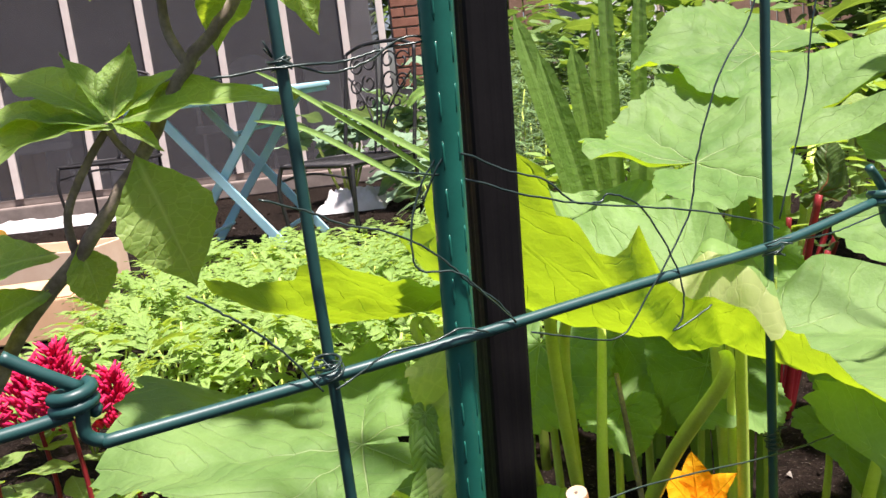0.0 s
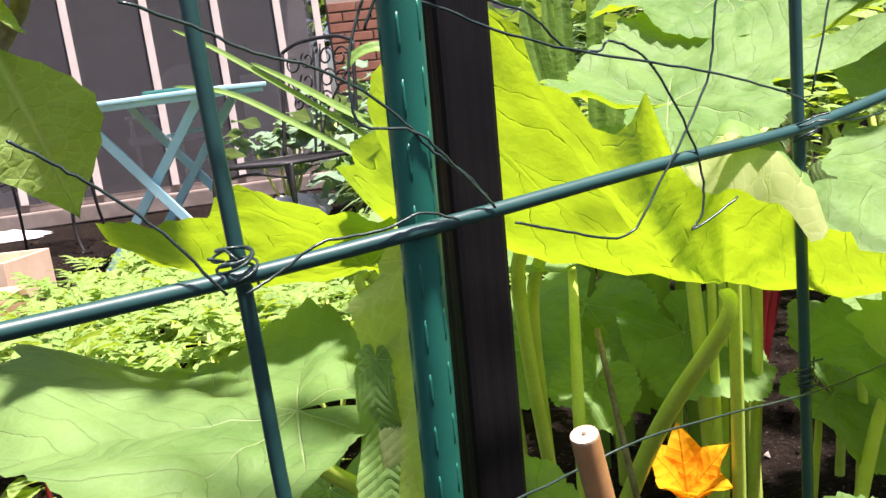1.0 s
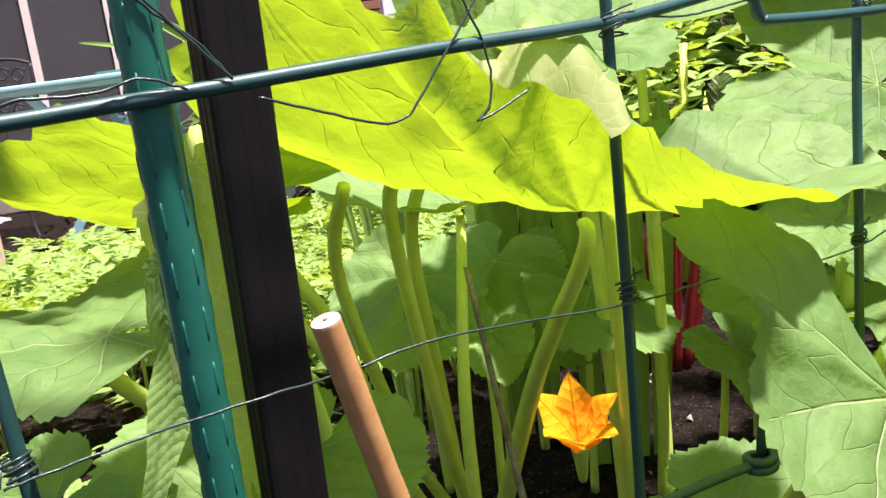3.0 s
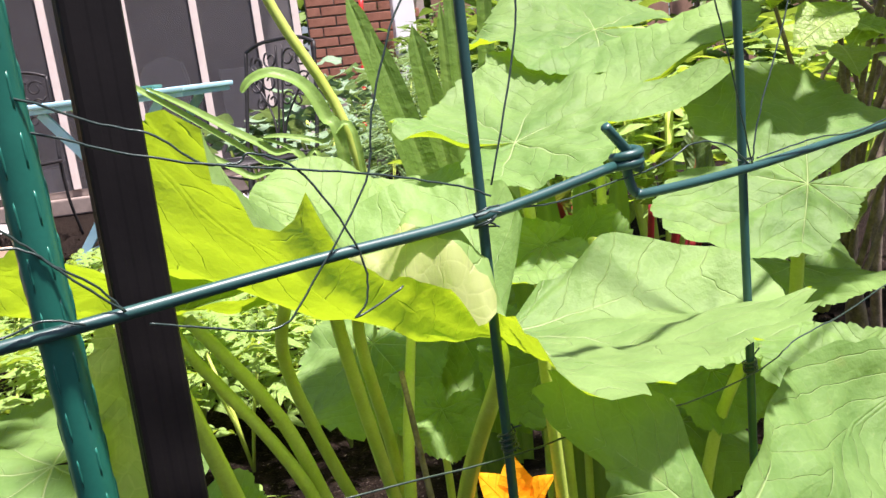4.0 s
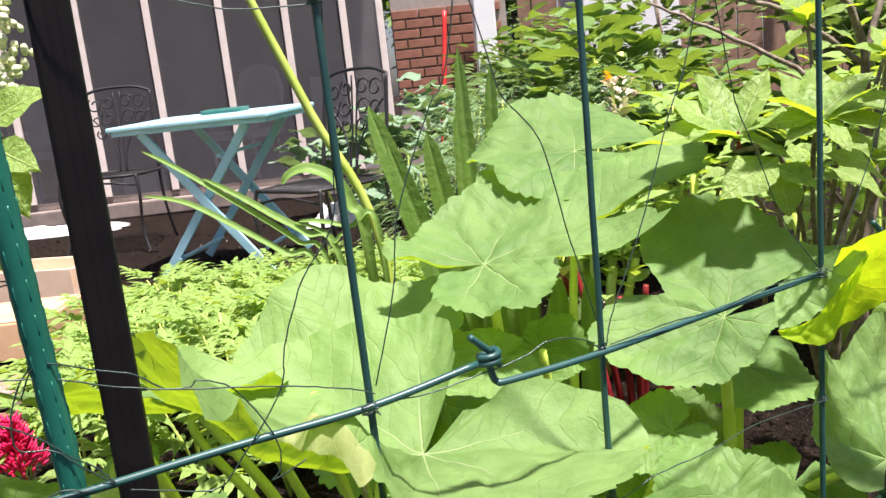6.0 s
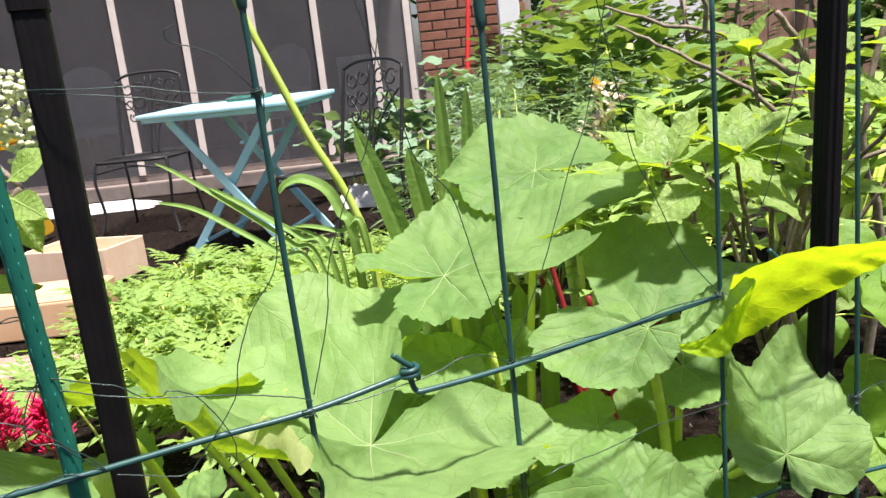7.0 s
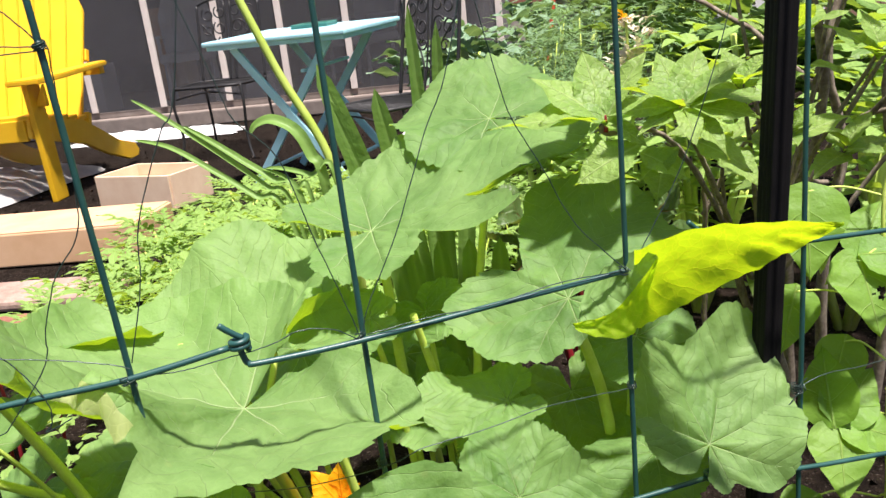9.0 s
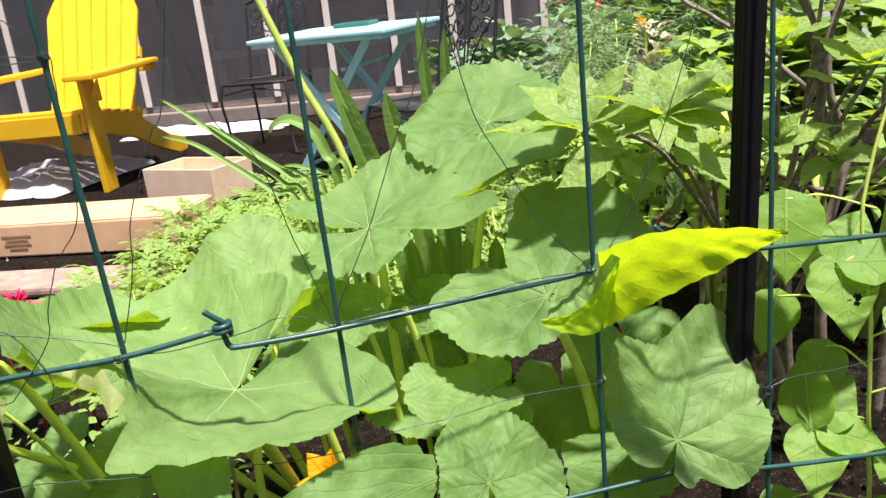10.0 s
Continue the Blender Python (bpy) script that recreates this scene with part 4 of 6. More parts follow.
folded_rim(sq3, [(0.602, 0.650, 0.545), (0.655, 0.638, 0.568), (0.715, 0.622, 0.577), (0.774, 0.606, 0.579)], [(0.598, 0.708, 0.437), (0.640, 0.692, 0.467), (0.710, 0.660, 0.519), (0.750, 0.636, 0.550), (0.774, 0.606, 0.577)], LITLEAF, 0.010, 1)
folded_rim(sq3, [(0.540, 0.643, 0.474), (0.575, 0.650, 0.480), (0.600, 0.655, 0.503), (0.623, 0.645, 0.539)], [(0.543, 0.642, 0.468), (0.565, 0.646, 0.458), (0.597, 0.664, 0.452), (0.612, 0.662, 0.490), (0.624, 0.646, 0.537)], LITLEAF, 0.004, 2)
folded_rim(sq3, [(0.560, 0.700, 0.500), (0.580, 0.690, 0.520), (0.602, 0.672, 0.538), (0.623, 0.648, 0.541)], [(0.545, 0.655, 0.470), (0.578, 0.660, 0.478), (0.604, 0.662, 0.502), (0.624, 0.648, 0.537)], SQUASH, -0.004, 3)
squash(sq3, (0.62, 0.82, 0.22), (0.0, -0.3, 0.96), (-0.65, -0.72, -0.22), round_leaf(0.095), B3, 35)
squash(sq3, (0.60, 0.93, 0.33), (0.1, -0.3, 0.95), (0.5, -0.81, -0.29), round_leaf(0.10), B3, 36)

# smaller shaded leaves low in the plants
for k, (c, n, t, r) in enumerate((((0.29, 0.90, 0.27), (0.1, -0.5, 0.85), (0.3, -0.8, -0.2), 0.10), ((0.20, 0.96, 0.30), (-0.2, -0.5, 0.85), (-0.5, -0.7, -0.2), 0.10), ((0.42, 0.84, 0.20), (0.2, -0.5, 0.85), (0.5, -0.7, -0.2), 0.08), ((0.165, 0.80, 0.27), (0.1, -0.5, 0.85), (-0.4, -0.8, -0.3), 0.05), ((0.51, 0.66, 0.17), (0.2, -0.4, 0.85), (0.6, -0.6, -0.2), 0.085), ((0.33, 0.86, 0.40), (0.1, -0.5, 0.85), (0.7, -0.6, -0.2), 0.06))):
    squash(sq2, c, n, t, round_leaf(r), (c[0], c[1] + 0.06, 0.0), 60 + k, foot=0.0045, wave=0.007, lobe=0.04, teeth=0.06)

for k, (c, n, t, r) in enumerate((((0.44, 0.80, 0.27), (0.1, -0.5, 0.85), (-0.5, -0.7, -0.2), 0.07), ((0.10, 0.95, 0.30), (-0.1, -0.6, 0.8), (-0.3, -0.8, -0.4), 0.11), ((0.24, 1.02, 0.26), (0.1, -0.6, 0.8), (0.2, -0.8, -0.4), 0.12), ((0.29, 0.60, 0.16), (0.1, -0.5, 0.85), (0.6, -0.6, -0.2), 0.10), ((-0.10, 0.80, 0.20), (-0.2, -0.5, 0.8), (-0.6, -0.6, -0.3), 0.11), ((-0.22, 0.72, 0.20), (-0.2, -0.5, 0.8), (-0.7, -0.5, -0.3), 0.10), ((0.02, 0.53, 0.30), (-0.1, -0.35, 0.93), (-0.5, -0.8, -0.2), 0.085), ((0.507, 0.95, 0.235), (0.1, -0.6, 0.8), (0.3, -0.8, -0.4), 0.095))):
    squash(sq2, c, n, t, round_leaf(r), (c[0] + 0.02, c[1] + 0.07, 0.0), 80 + k, foot=0.0055, wave=0.008, lobe=0.05, teeth=0.06)

# bare stalks in the heart of the plants
piece("petiole", petiole([(0.115, 0.88, 0.0), (0.064, 0.75, 0.17), (0.030, 0.68, 0.33), (-0.028, 0.672, 0.428)], 0.007, 0.005), sq1)
for *pts, r in (((0.13, 0.88, 0.0), (0.112, 0.80, 0.23), (0.10, 0.72, 0.38), (0.115, 0.685, 0.44), 0.0065), ((0.27, 0.75, 0.0), (0.26, 0.71, 0.2), (0.245, 0.66, 0.40), 0.0065), ((0.33, 0.68, 0.02), (0.38, 0.64, 0.16), (0.44, 0.62, 0.28), 0.0065), ((0.15, 0.92, 0.0), (0.117, 0.80, 0.14), (0.086, 0.70, 0.39), (0.095, 0.655, 0.445), 0.0070), ((0.14, 0.90, 0.0), (0.084, 0.80, 0.146), (0.040, 0.70, 0.355), (0.055, 0.635, 0.440), 0.0065), ((0.42, 0.80, 0.0), (0.47, 0.70, 0.16), (0.53, 0.62, 0.25), 0.0075), ((0.36, 0.92, 0.0), (0.35, 0.86, 0.22), (0.33, 0.80, 0.42), 0.0065)):
    piece("petiole", petiole(pts, r, r * 0.7), sq2)


def petal_mesh(size, seed):
    """A pointed petal, broad in the middle, whose tip turns outwards."""
    return oval_blade(size, size * 0.62, PETAL, 0.16, 0.10, 0.003, seed, 1.25, rows=12)


def squash_flower(plant, c, face, size, seed, label):
    rng = random.Random(seed)
    f = piece("flower", tube([(0, 0, -0.05), (0, 0, -0.02), (0, 0, 0)], 0.004, PETIOLE, 0.009, 10), plant, label, basis(c, face, (1, 0.2, 0)))
    for k in range(5):
        a = 72 * k + rng.uniform(-8, 8)
        piece("petal", petal_mesh(size * rng.uniform(0.9, 1.1), seed + k), f, "", Matrix.Rotation(radians(a), 4, "Z") @ Matrix.Rotation(radians(-56 + rng.uniform(-10, 8)), 4, "Y"))
    return f


squash_flower(sq2, (0.224, 0.738, 0.174), (-0.10, -0.42, 0.90), 0.066, 3, "open orange yellow squash flower")


# ---- strap-leaved plants ----
def iris():
    pl = thing("iris_clump", "clump of broad upright green iris leaves in the bed", "iris")
    for k, (tip, foot, w, lean) in enumerate((
        ((0.121, 1.13, 0.715), (0.235, 1.16, 0.0), 0.038, 0.2), ((0.146, 1.10, 0.660), (0.245, 1.14, 0.0), 0.037, 0.1), ((0.202, 1.16, 0.667), (0.255, 1.18, 0.0), 0.038, 0.0),
        ((0.262, 1.20, 0.790), (0.265, 1.20, 0.0), 0.024, -0.1), ((0.250, 1.24, 0.700), (0.25, 1.24, 0.0), 0.022, 0.1), ((0.310, 1.18, 0.760), (0.285, 1.19, 0.0), 0.024, -0.2), ((0.345, 1.22, 0.60), (0.30, 1.20, 0.0), 0.034, -0.3))):
        T, B = Vector(tip), Vector(foot)
        mid = B.lerp(T, 0.5) + Vector(((B.x - T.x) * 0.25, 0.01, 0.02))
        piece("leaf", strap_blade([B, mid, T], w, STRAP, (lean, -1, 0.1), 0.18, 0.72), pl)
    for k in range(4):
        x = 0.32 + 0.025 * k
        piece("leaf", strap_blade([(x, 1.02, 0), (x + 0.01 * k - 0.02, 1.0, 0.25), (x + 0.02 * k - 0.04, 0.99, 0.46)], 0.03, STRAP, (0.1 * k - 0.2, -1, 0.1)), pl)
    return pl


iris()


def daylily():
    pl = thing("daylily_clump", "arching narrow daylily leaves with one tall flower stalk", "daylily")
    foot = Vector((0.09, 1.22, 0.0))
    for k, (pts, w) in enumerate((
        (((0.025, 1.18, 0.453), (-0.025, 1.18, 0.510), (-0.083, 1.18, 0.558), (-0.165, 1.18, 0.620), (-0.217, 1.18, 0.657), (-0.255, 1.18, 0.680)), 0.012),
        (((0.043, 1.18, 0.465), (-0.010, 1.18, 0.522), (-0.058, 1.18, 0.556), (-0.110, 1.18, 0.593), (-0.163, 1.18, 0.627)), 0.016),
        (((0.011, 1.18, 0.446), (-0.048, 1.18, 0.493), (-0.119, 1.18, 0.542), (-0.196, 1.18, 0.590), (-0.266, 1.18, 0.609)), 0.014),
        (((0.060, 1.18, 0.470), (0.033, 1.18, 0.505), (0.010, 1.18, 0.527), (-0.027, 1.18, 0.543)), 0.01),
        (((0.088, 1.18, 0.484), (0.069, 1.18, 0.560), (0.047, 1.18, 0.604), (0.008, 1.18, 0.625), (-0.022, 1.18, 0.620), (-0.038, 1.18, 0.605)), 0.026),
        (((0.110, 1.18, 0.505), (0.061, 1.18, 0.526), (0.012, 1.18, 0.540), (-0.020, 1.18, 0.543)), 0.012),
        )):
        piece("leaf", strap_blade([foot + Vector((0.01 * (k % 3 - 1), 0, 0)), *pts], w * 0.8, STRAP, (0.1, -0.7, 0.7), 0.35, 0.55), pl)
    piece("stalk", tube([(0.118, 1.205, 0.0), (0.108, 1.2, 0.48), (0.02, 1.2, 0.71), (-0.052, 1.2, 0.896), (-0.09, 1.2, 1.02)], 0.0082, STALK, 0.0062, 10), pl, "smooth yellow green flower stalk")
    return pl


daylily()


# ---- shrubs ----
SHRUB_BLADES = [oval_blade(0.105, 0.060, SHRUB, 0.22, 0.22, 0.004, s, 1.15, teeth=0.02, pinch=0.95, rows=20) for s in range(3)]
SHRUB_BIG = [oval_blade(0.125, 0.080, SHRUB, 0.20, 0.18, 0.004, 10 + s, 1.4, teeth=0.03, pinch=1.1) for s in range(3)]


def shrub_leaf(parent, node, way, up, blades, k, size=1.0):
    m = basis(node, up, way)
    return piece("leaf", blades[k % len(blades)], parent, "", m @ Matrix.Diagonal((size, size, size, 1)))


def whorl(parent, node, axis, count, blades, rng, spread=65, size=1.0, start=0.0):
    """Leaves round a shoot tip in pairs, the inner ones steeper and smaller."""
    ax = Vector(axis).normalized()
    a0 = ax.orthogonal().normalized()
    b0 = ax.cross(a0)
    for k in range(count):
        a = start + math.pi * (k % 2) + (k // 2) * 1.5 + rng.uniform(-0.25, 0.25)
        lift = radians(max(10, spread - 16 * (count // 2 - 1 - k // 2) + rng.uniform(-12, 12)))
        out = a0 * math.cos(a) + b0 * math.sin(a)
        way = out * math.sin(lift) + ax * math.cos(lift)
        up = ax * math.sin(lift) - out * math.cos(lift)
        shrub_leaf(parent, Vector(node) - ax * 0.006 * (k // 2), way, up, blades, k, size * rng.uniform(0.75, 1.1) * (0.7 + 0.15 * (k // 2)))


def reach(parent, node, offset, face, blades, k, width=1.0, lift=0.35):
    """A leaf from a node to a tip; face is roughly where its upper side looks."""
    o = Vector(offset)
    face = Vector(face) + Vector((0.1, 0, lift))
    long = o.length / (0.125 if blades is SHRUB_BIG else 0.105)
    return piece("leaf", blades[k % len(blades)], parent, "", basis(node, face, o) @ Matrix.Diagonal((long, long * width, long, 1)))


def shrub_right():
    rng = random.Random(5)
    sh = thing("shrub", "leafy green shrub with brown woody stems and leaf rosettes", "shrub", group="garden shrubs")
    base = Vector((0.86, 1.22, 0))
    fork = Vector((0.79, 1.15, 0.30))
    piece("trunk", tube([base, (0.83, 1.18, 0.15), fork], 0.014, BARK, 0.010, 9, 5, 0.05, 0.0012, 2), sh)
    A, B = Vector((0.575, 0.848, 0.637)), Vector((0.66, 0.835, 0.650))
    for nd, mid in ((A, (0.66, 0.93, 0.585)), (B, (0.70, 0.95, 0.54))):
        piece("branch", tube([fork, mid, nd - Vector((0, -0.01, 0.015)), nd], 0.0036, BARK, 0.0028, 8, 6, 0, 0.0008, 3), sh)
    rosette_a = (((-0.067, 0.0, 0.085), (0.5, -0.8, 0.5), 1.0), ((-0.020, 0.03, 0.100), (0.1, -0.95, 0.2), 1.0), ((0.012, 0.0, 0.098), (-0.7, -0.6, 0.1), 0.9), ((-0.128, -0.02, 0.048), (0.2, -0.3, 0.9), 0.8), ((-0.058, -0.05, 0.045), (0.4, 0.1, 0.9), 0.9), ((0.05, 0.05, 0.035), (-0.2, -0.6, 0.8), 0.9), ((0.045, -0.045, 0.005), (-0.1, -0.4, 0.9), 0.9))
    rosette_b = (((-0.018, 0.02, 0.080), (0.1, -0.95, 0.3), 1.0), ((0.025, 0.03, 0.082), (0.0, -0.95, 0.3), 1.0), ((0.049, 0.0, 0.072), (-0.75, -0.5, 0.4), 0.9), ((0.091, -0.01, 0.045), (-0.4, -0.3, 0.85), 0.9), ((0.083, -0.03, 0.018), (-0.2, -0.5, 0.85), 0.9), ((-0.063, -0.03, 0.06), (0.6, 0.1, 0.75), 0.9), ((-0.08, -0.01, 0.020), (0.1, -0.5, 0.85), 1.0), ((0.05, -0.045, -0.040), (0.2, -0.6, 0.7), 0.8), ((-0.05, -0.04, -0.005), (0.0, -0.5, 0.85), 0.9), ((0.01, -0.06, -0.03), (0.0, -0.4, 0.9), 0.9))
    for nd, rows in ((A, rosette_a), (B, rosette_b)):
        for k, (off, face, w) in enumerate(rows):
            reach(sh, nd, off, face, SHRUB_BLADES, k, w * 0.92)
        piece("bud", tube([nd - Vector((0, 0, 0.012)), nd, nd + Vector((0, 0, 0.008))], 0.0030, REDSTEM, 0.001, 7), sh, "small reddish shoot tip")
    # round leaves below the rosettes
    for k, (at, off, face) in enumerate((((0.612, 0.83, 0.612), (-0.075, -0.035, -0.025), (-0.1, -0.75, 0.6)), ((0.61, 0.85, 0.60), (0.06, -0.03, -0.01), (0.1, -0.6, 0.8)), ((0.67, 0.85, 0.61), (0.065, -0.03, -0.025), (0.1, -0.5, 0.85)), ((0.655, 0.86, 0.60), (-0.045, -0.03, -0.03), (-0.2, -0.6, 0.8)), ((0.70, 0.90, 0.585), (0.05, -0.05, 0.01), (0.1, -0.5, 0.85)), ((0.64, 0.90, 0.575), (-0.01, -0.06, -0.02), (-0.1, -0.5, 0.85)))):
        reach(sh, at, off, face, SHRUB_BIG, k, 1.1)
    nodes = ((0.735, 0.94, 0.66), (0.80, 0.96, 0.715), (0.90, 0.99, 0.68), (0.74, 1.06, 0.77), (0.86, 1.04, 0.80), (0.97, 1.04, 0.76), (0.93, 1.12, 0.86), (0.80, 1.0, 0.58), (1.03, 1.10, 0.62), (0.72, 1.02, 0.57), (0.88, 1.05, 0.55), (0.66, 1.08, 0.64))
    for k, nd in enumerate(nodes):
        nd = Vector(nd)
        mid = fork.lerp(nd, 0.5) + Vector((rng.uniform(-0.03, 0.03), rng.uniform(-0.02, 0.03), rng.uniform(-0.04, 0.01)))
        piece("branch", tube([fork + Vector((rng.uniform(-0.01, 0.01), 0, rng.uniform(-0.12, 0))), mid, nd], 0.0050, BARK, 0.0024, 7, 5, 0, 0.0012, k), sh)
        ax = (nd - mid).normalized() * 0.4 + Vector((-0.05, -0.10, 0.9))
        whorl(sh, nd, ax, 6, SHRUB_BLADES, rng, 68, 0.8, rng.uniform(0, 3))
    # twisted bare stems behind
    for k, pts in enumerate((((0.92, 1.28, 0), (0.90, 1.24, 0.33), (0.93, 1.26, 0.5), (0.89, 1.22, 0.66), (0.95, 1.25, 0.85)), ((0.86, 1.26, 0), (0.84, 1.2, 0.40), (0.88, 1.2, 0.55), (0.86, 1.15, 0.72), (0.80, 1.12, 0.82)), ((1.0, 1.3, 0), (1.02, 1.26, 0.4), (0.98, 1.24, 0.6), (1.04, 1.25, 0.9)), ((0.90, 1.24, 0.45), (0.82, 1.15, 0.50), (0.76, 1.1, 0.58)), ((0.71, 1.17, 0.2), (0.708, 1.15, 0.42), (0.70, 1.13, 0.50), (0.65, 1.1, 0.56)), ((0.708, 1.15, 0.43), (0.75, 1.14, 0.52), (0.80, 1.12, 0.60)), ((0.95, 1.26, 0.55), (1.05, 1.2, 0.60), (1.12, 1.2, 0.72)), ((0.88, 1.2, 0.6), (0.78, 1.2, 0.70), (0.66, 1.25, 0.78), (0.58, 1.3, 0.83)), ((0.86, 1.16, 0.70), (0.74, 1.15, 0.79), (0.64, 1.16, 0.82), (0.55, 1.18, 0.86)), ((0.70, 1.15, 0.80), (0.69, 1.13, 0.86), (0.64, 1.12, 0.90)), ((0.93, 1.24, 0.52), (0.98, 1.1, 0.66), (0.96, 1.05, 0.80), (1.0, 1.03, 0.92)))):
        piece("branch", tube(pts, 0.010 if k < 3 else 0.0045, BARK, 0.0045 if k < 3 else 0.002, 8, 6, 0.06, 0.0022, 20 + k), sh)
    for k in range(40):
        nd = Vector((rng.uniform(0.68, 1.15), rng.uniform(1.05, 1.4), rng.uniform(0.25, 0.95)))
        shrub_leaf(sh, nd, (rng.uniform(-1, 1), rng.uniform(-1, 0.3), rng.uniform(-0.6, 0.4)), (rng.uniform(-0.4, 0.4), -0.3, 1), SHRUB_BLADES, k, rng.uniform(0.4, 0.75))
    return sh


shrub_right()


def shrub_left():
    rng = random.Random(6)
    sh = thing("shrub", "shrub with dark brown stems and broad backlit leaves", "shrub", group="garden shrubs")
    piece("branch", tube([(-0.42, 0.60, 0.0), (-0.36, 0.54, 0.36), (-0.305, 0.52, 0.476), (-0.239, 0.515, 0.543), (-0.189, 0.515, 0.600), (-0.157, 0.52, 0.648), (-0.12, 0.52, 0.685), (-0.085, 0.525, 0.725)], 0.0062, BARK, 0.0038, 9, 6, 0.05, 0.0008, 4), sh)
    piece("branch", tube([(-0.243, 0.517, 0.540), (-0.240, 0.51, 0.570), (-0.219, 0.51, 0.604), (-0.200, 0.515, 0.628)], 0.0030, BARK, 0.0024, 7), sh)
    piece("branch", tube([(-0.190, 0.515, 0.597), (-0.200, 0.51, 0.612), (-0.203, 0.505, 0.625)], 0.0026, BARK, 0.002, 7), sh)
    piece("branch", tube([(-0.15, 0.52, 0.655), (-0.160, 0.52, 0.68), (-0.158, 0.52, 0.72)], 0.0036, BARK, 0.003, 7), sh)
    node = (-0.199, 0.505, 0.625)
    for k, (off, face, w) in enumerate((((0.112, 0.0, 0.033), (-0.25, -0.5, 0.8), 0.85), ((0.008, 0.02, 0.055), (-0.1, -0.95, 0.3), 1.0), ((-0.012, 0.0, 0.053), (0.75, -0.5, 0.3), 0.8), ((-0.075, 0.02, 0.055), (0.3, -0.6, 0.7), 0.9), ((-0.10, 0.0, 0.030), (0.1, -0.4, 0.9), 0.9), ((0.042, 0.03, 0.052), (-0.4, -0.6, 0.7), 0.9), ((-0.105, -0.02, -0.028), (0.0, -0.5, 0.85), 0.85), ((-0.05, -0.02, 0.010), (0.1, -0.6, 0.7), 0.8), ((0.035, -0.02, 0.0), (0.1, -0.5, 0.85), 0.9))):
        reach(sh, node, off, face, SHRUB_BIG, k, w * 0.78, lift=0.1)
    # unseen whorl and its twig, added overhead to shade the leaves below
    whorl(sh, (-0.20, 0.52, 0.83), (0.1, -0.1, 0.9), 5, SHRUB_BIG, rng, 85, 0.85, 0.7)
    piece("branch", tube([(-0.085, 0.525, 0.725), (-0.14, 0.52, 0.79), (-0.20, 0.52, 0.83)], 0.003, BARK, 0.002, 7), sh)
    reach(sh, (-0.188, 0.507, 0.600), (0.036, -0.02, -0.083), (0.35, -0.9, 0.15), SHRUB_BIG, 2, 1.15, lift=0.0)
    reach(sh, (-0.238, 0.512, 0.548), (0.012, 0.0, -0.045), (0.6, -0.75, 0.1), SHRUB_BIG, 1, 1.2, lift=0.0)
    reach(sh, (-0.255, 0.51, 0.545), (-0.085, 0.0, -0.020), (-0.1, -0.5, 0.85), SHRUB_BIG, 0, 1.0, lift=0.0)
    reach(sh, (-0.265, 0.51, 0.52), (-0.075, 0.0, -0.055), (-0.2, -0.6, 0.7), SHRUB_BIG, 0, 1.0, lift=0.0)
    for k in range(7):
        shrub_leaf(sh, (-0.16 + 0.012 * k, 0.53, 0.71), (rng.uniform(-1, 1), rng.uniform(-0.3, 0.6), rng.uniform(0.1, 0.7)), (rng.uniform(-0.4, 0.4), 0.3, 0.8), SHRUB_BLADES, k, 0.7)
    for k in range(5):
        shrub_leaf(sh, (-0.33 - 0.01 * k, 0.53, 0.43 + 0.02 * k), (rng.uniform(-1, -0.3), rng.uniform(-0.3, 0.6), rng.uniform(-0.6, 0.5)), (rng.uniform(-0.4, 0.4), -0.4, 0.8), SHRUB_BIG, k, 0.7)
    for way, up, c, size in (((0.75, -0.45, -0.25), (-0.2, -0.75, 0.6), (-0.075, 0.49, 0.72), 0.40), ((0.6, -0.3, -0.7), (0.5, -0.75, 0.4), (-0.085, 0.50, 0.715), 0.45), ((0.3, -0.5, 0.6), (-0.3, -0.8, 0.5), (-0.08, 0.50, 0.735), 0.45)):
        shrub_leaf(sh, c, way, up, SHRUB_BIG, 1, size)
    V, F = [], []
    for i in range(150):
        d = Vector((rng.gauss(0, 1), rng.gauss(0, 1), rng.gauss(0, 1.1))).normalized()
        c = Vector((-0.10, 0.55, 0.795)) + Vector((d.x, d.y, d.z * 1.5)) * rng.uniform(0.012, 0.034)
        v, f = tube_arrays([c, c + d * 0.003, c + d * 0.005], [0.003, 0.0042, 0.0012], 5, True, 0, len(V))
        V += v
        F += f
    piece("flower_head", mesh_from(V, F, FLORET), sh, "cluster of small cream green florets")
    return sh


shrub_left()


# ---- beans ----
BEAN_BLADES = [oval_blade(0.088, 0.074, BEAN, 0.10, 0.12, 0.002, 30 + s, 0.8, heart=0.10) for s in range(3)]


HOLED = oval_blade(0.088, 0.074, BEAN, 0.10, 0.12, 0.002, 30, 0.8, heart=0.10, rows=44, half=17, holes=((0.040, 0.012, 0.0042), (0.047, 0.010, 0.0032), (0.036, 0.022, 0.0030), (0.031, 0.029, 0.0032), (0.043, 0.004, 0.0016)))


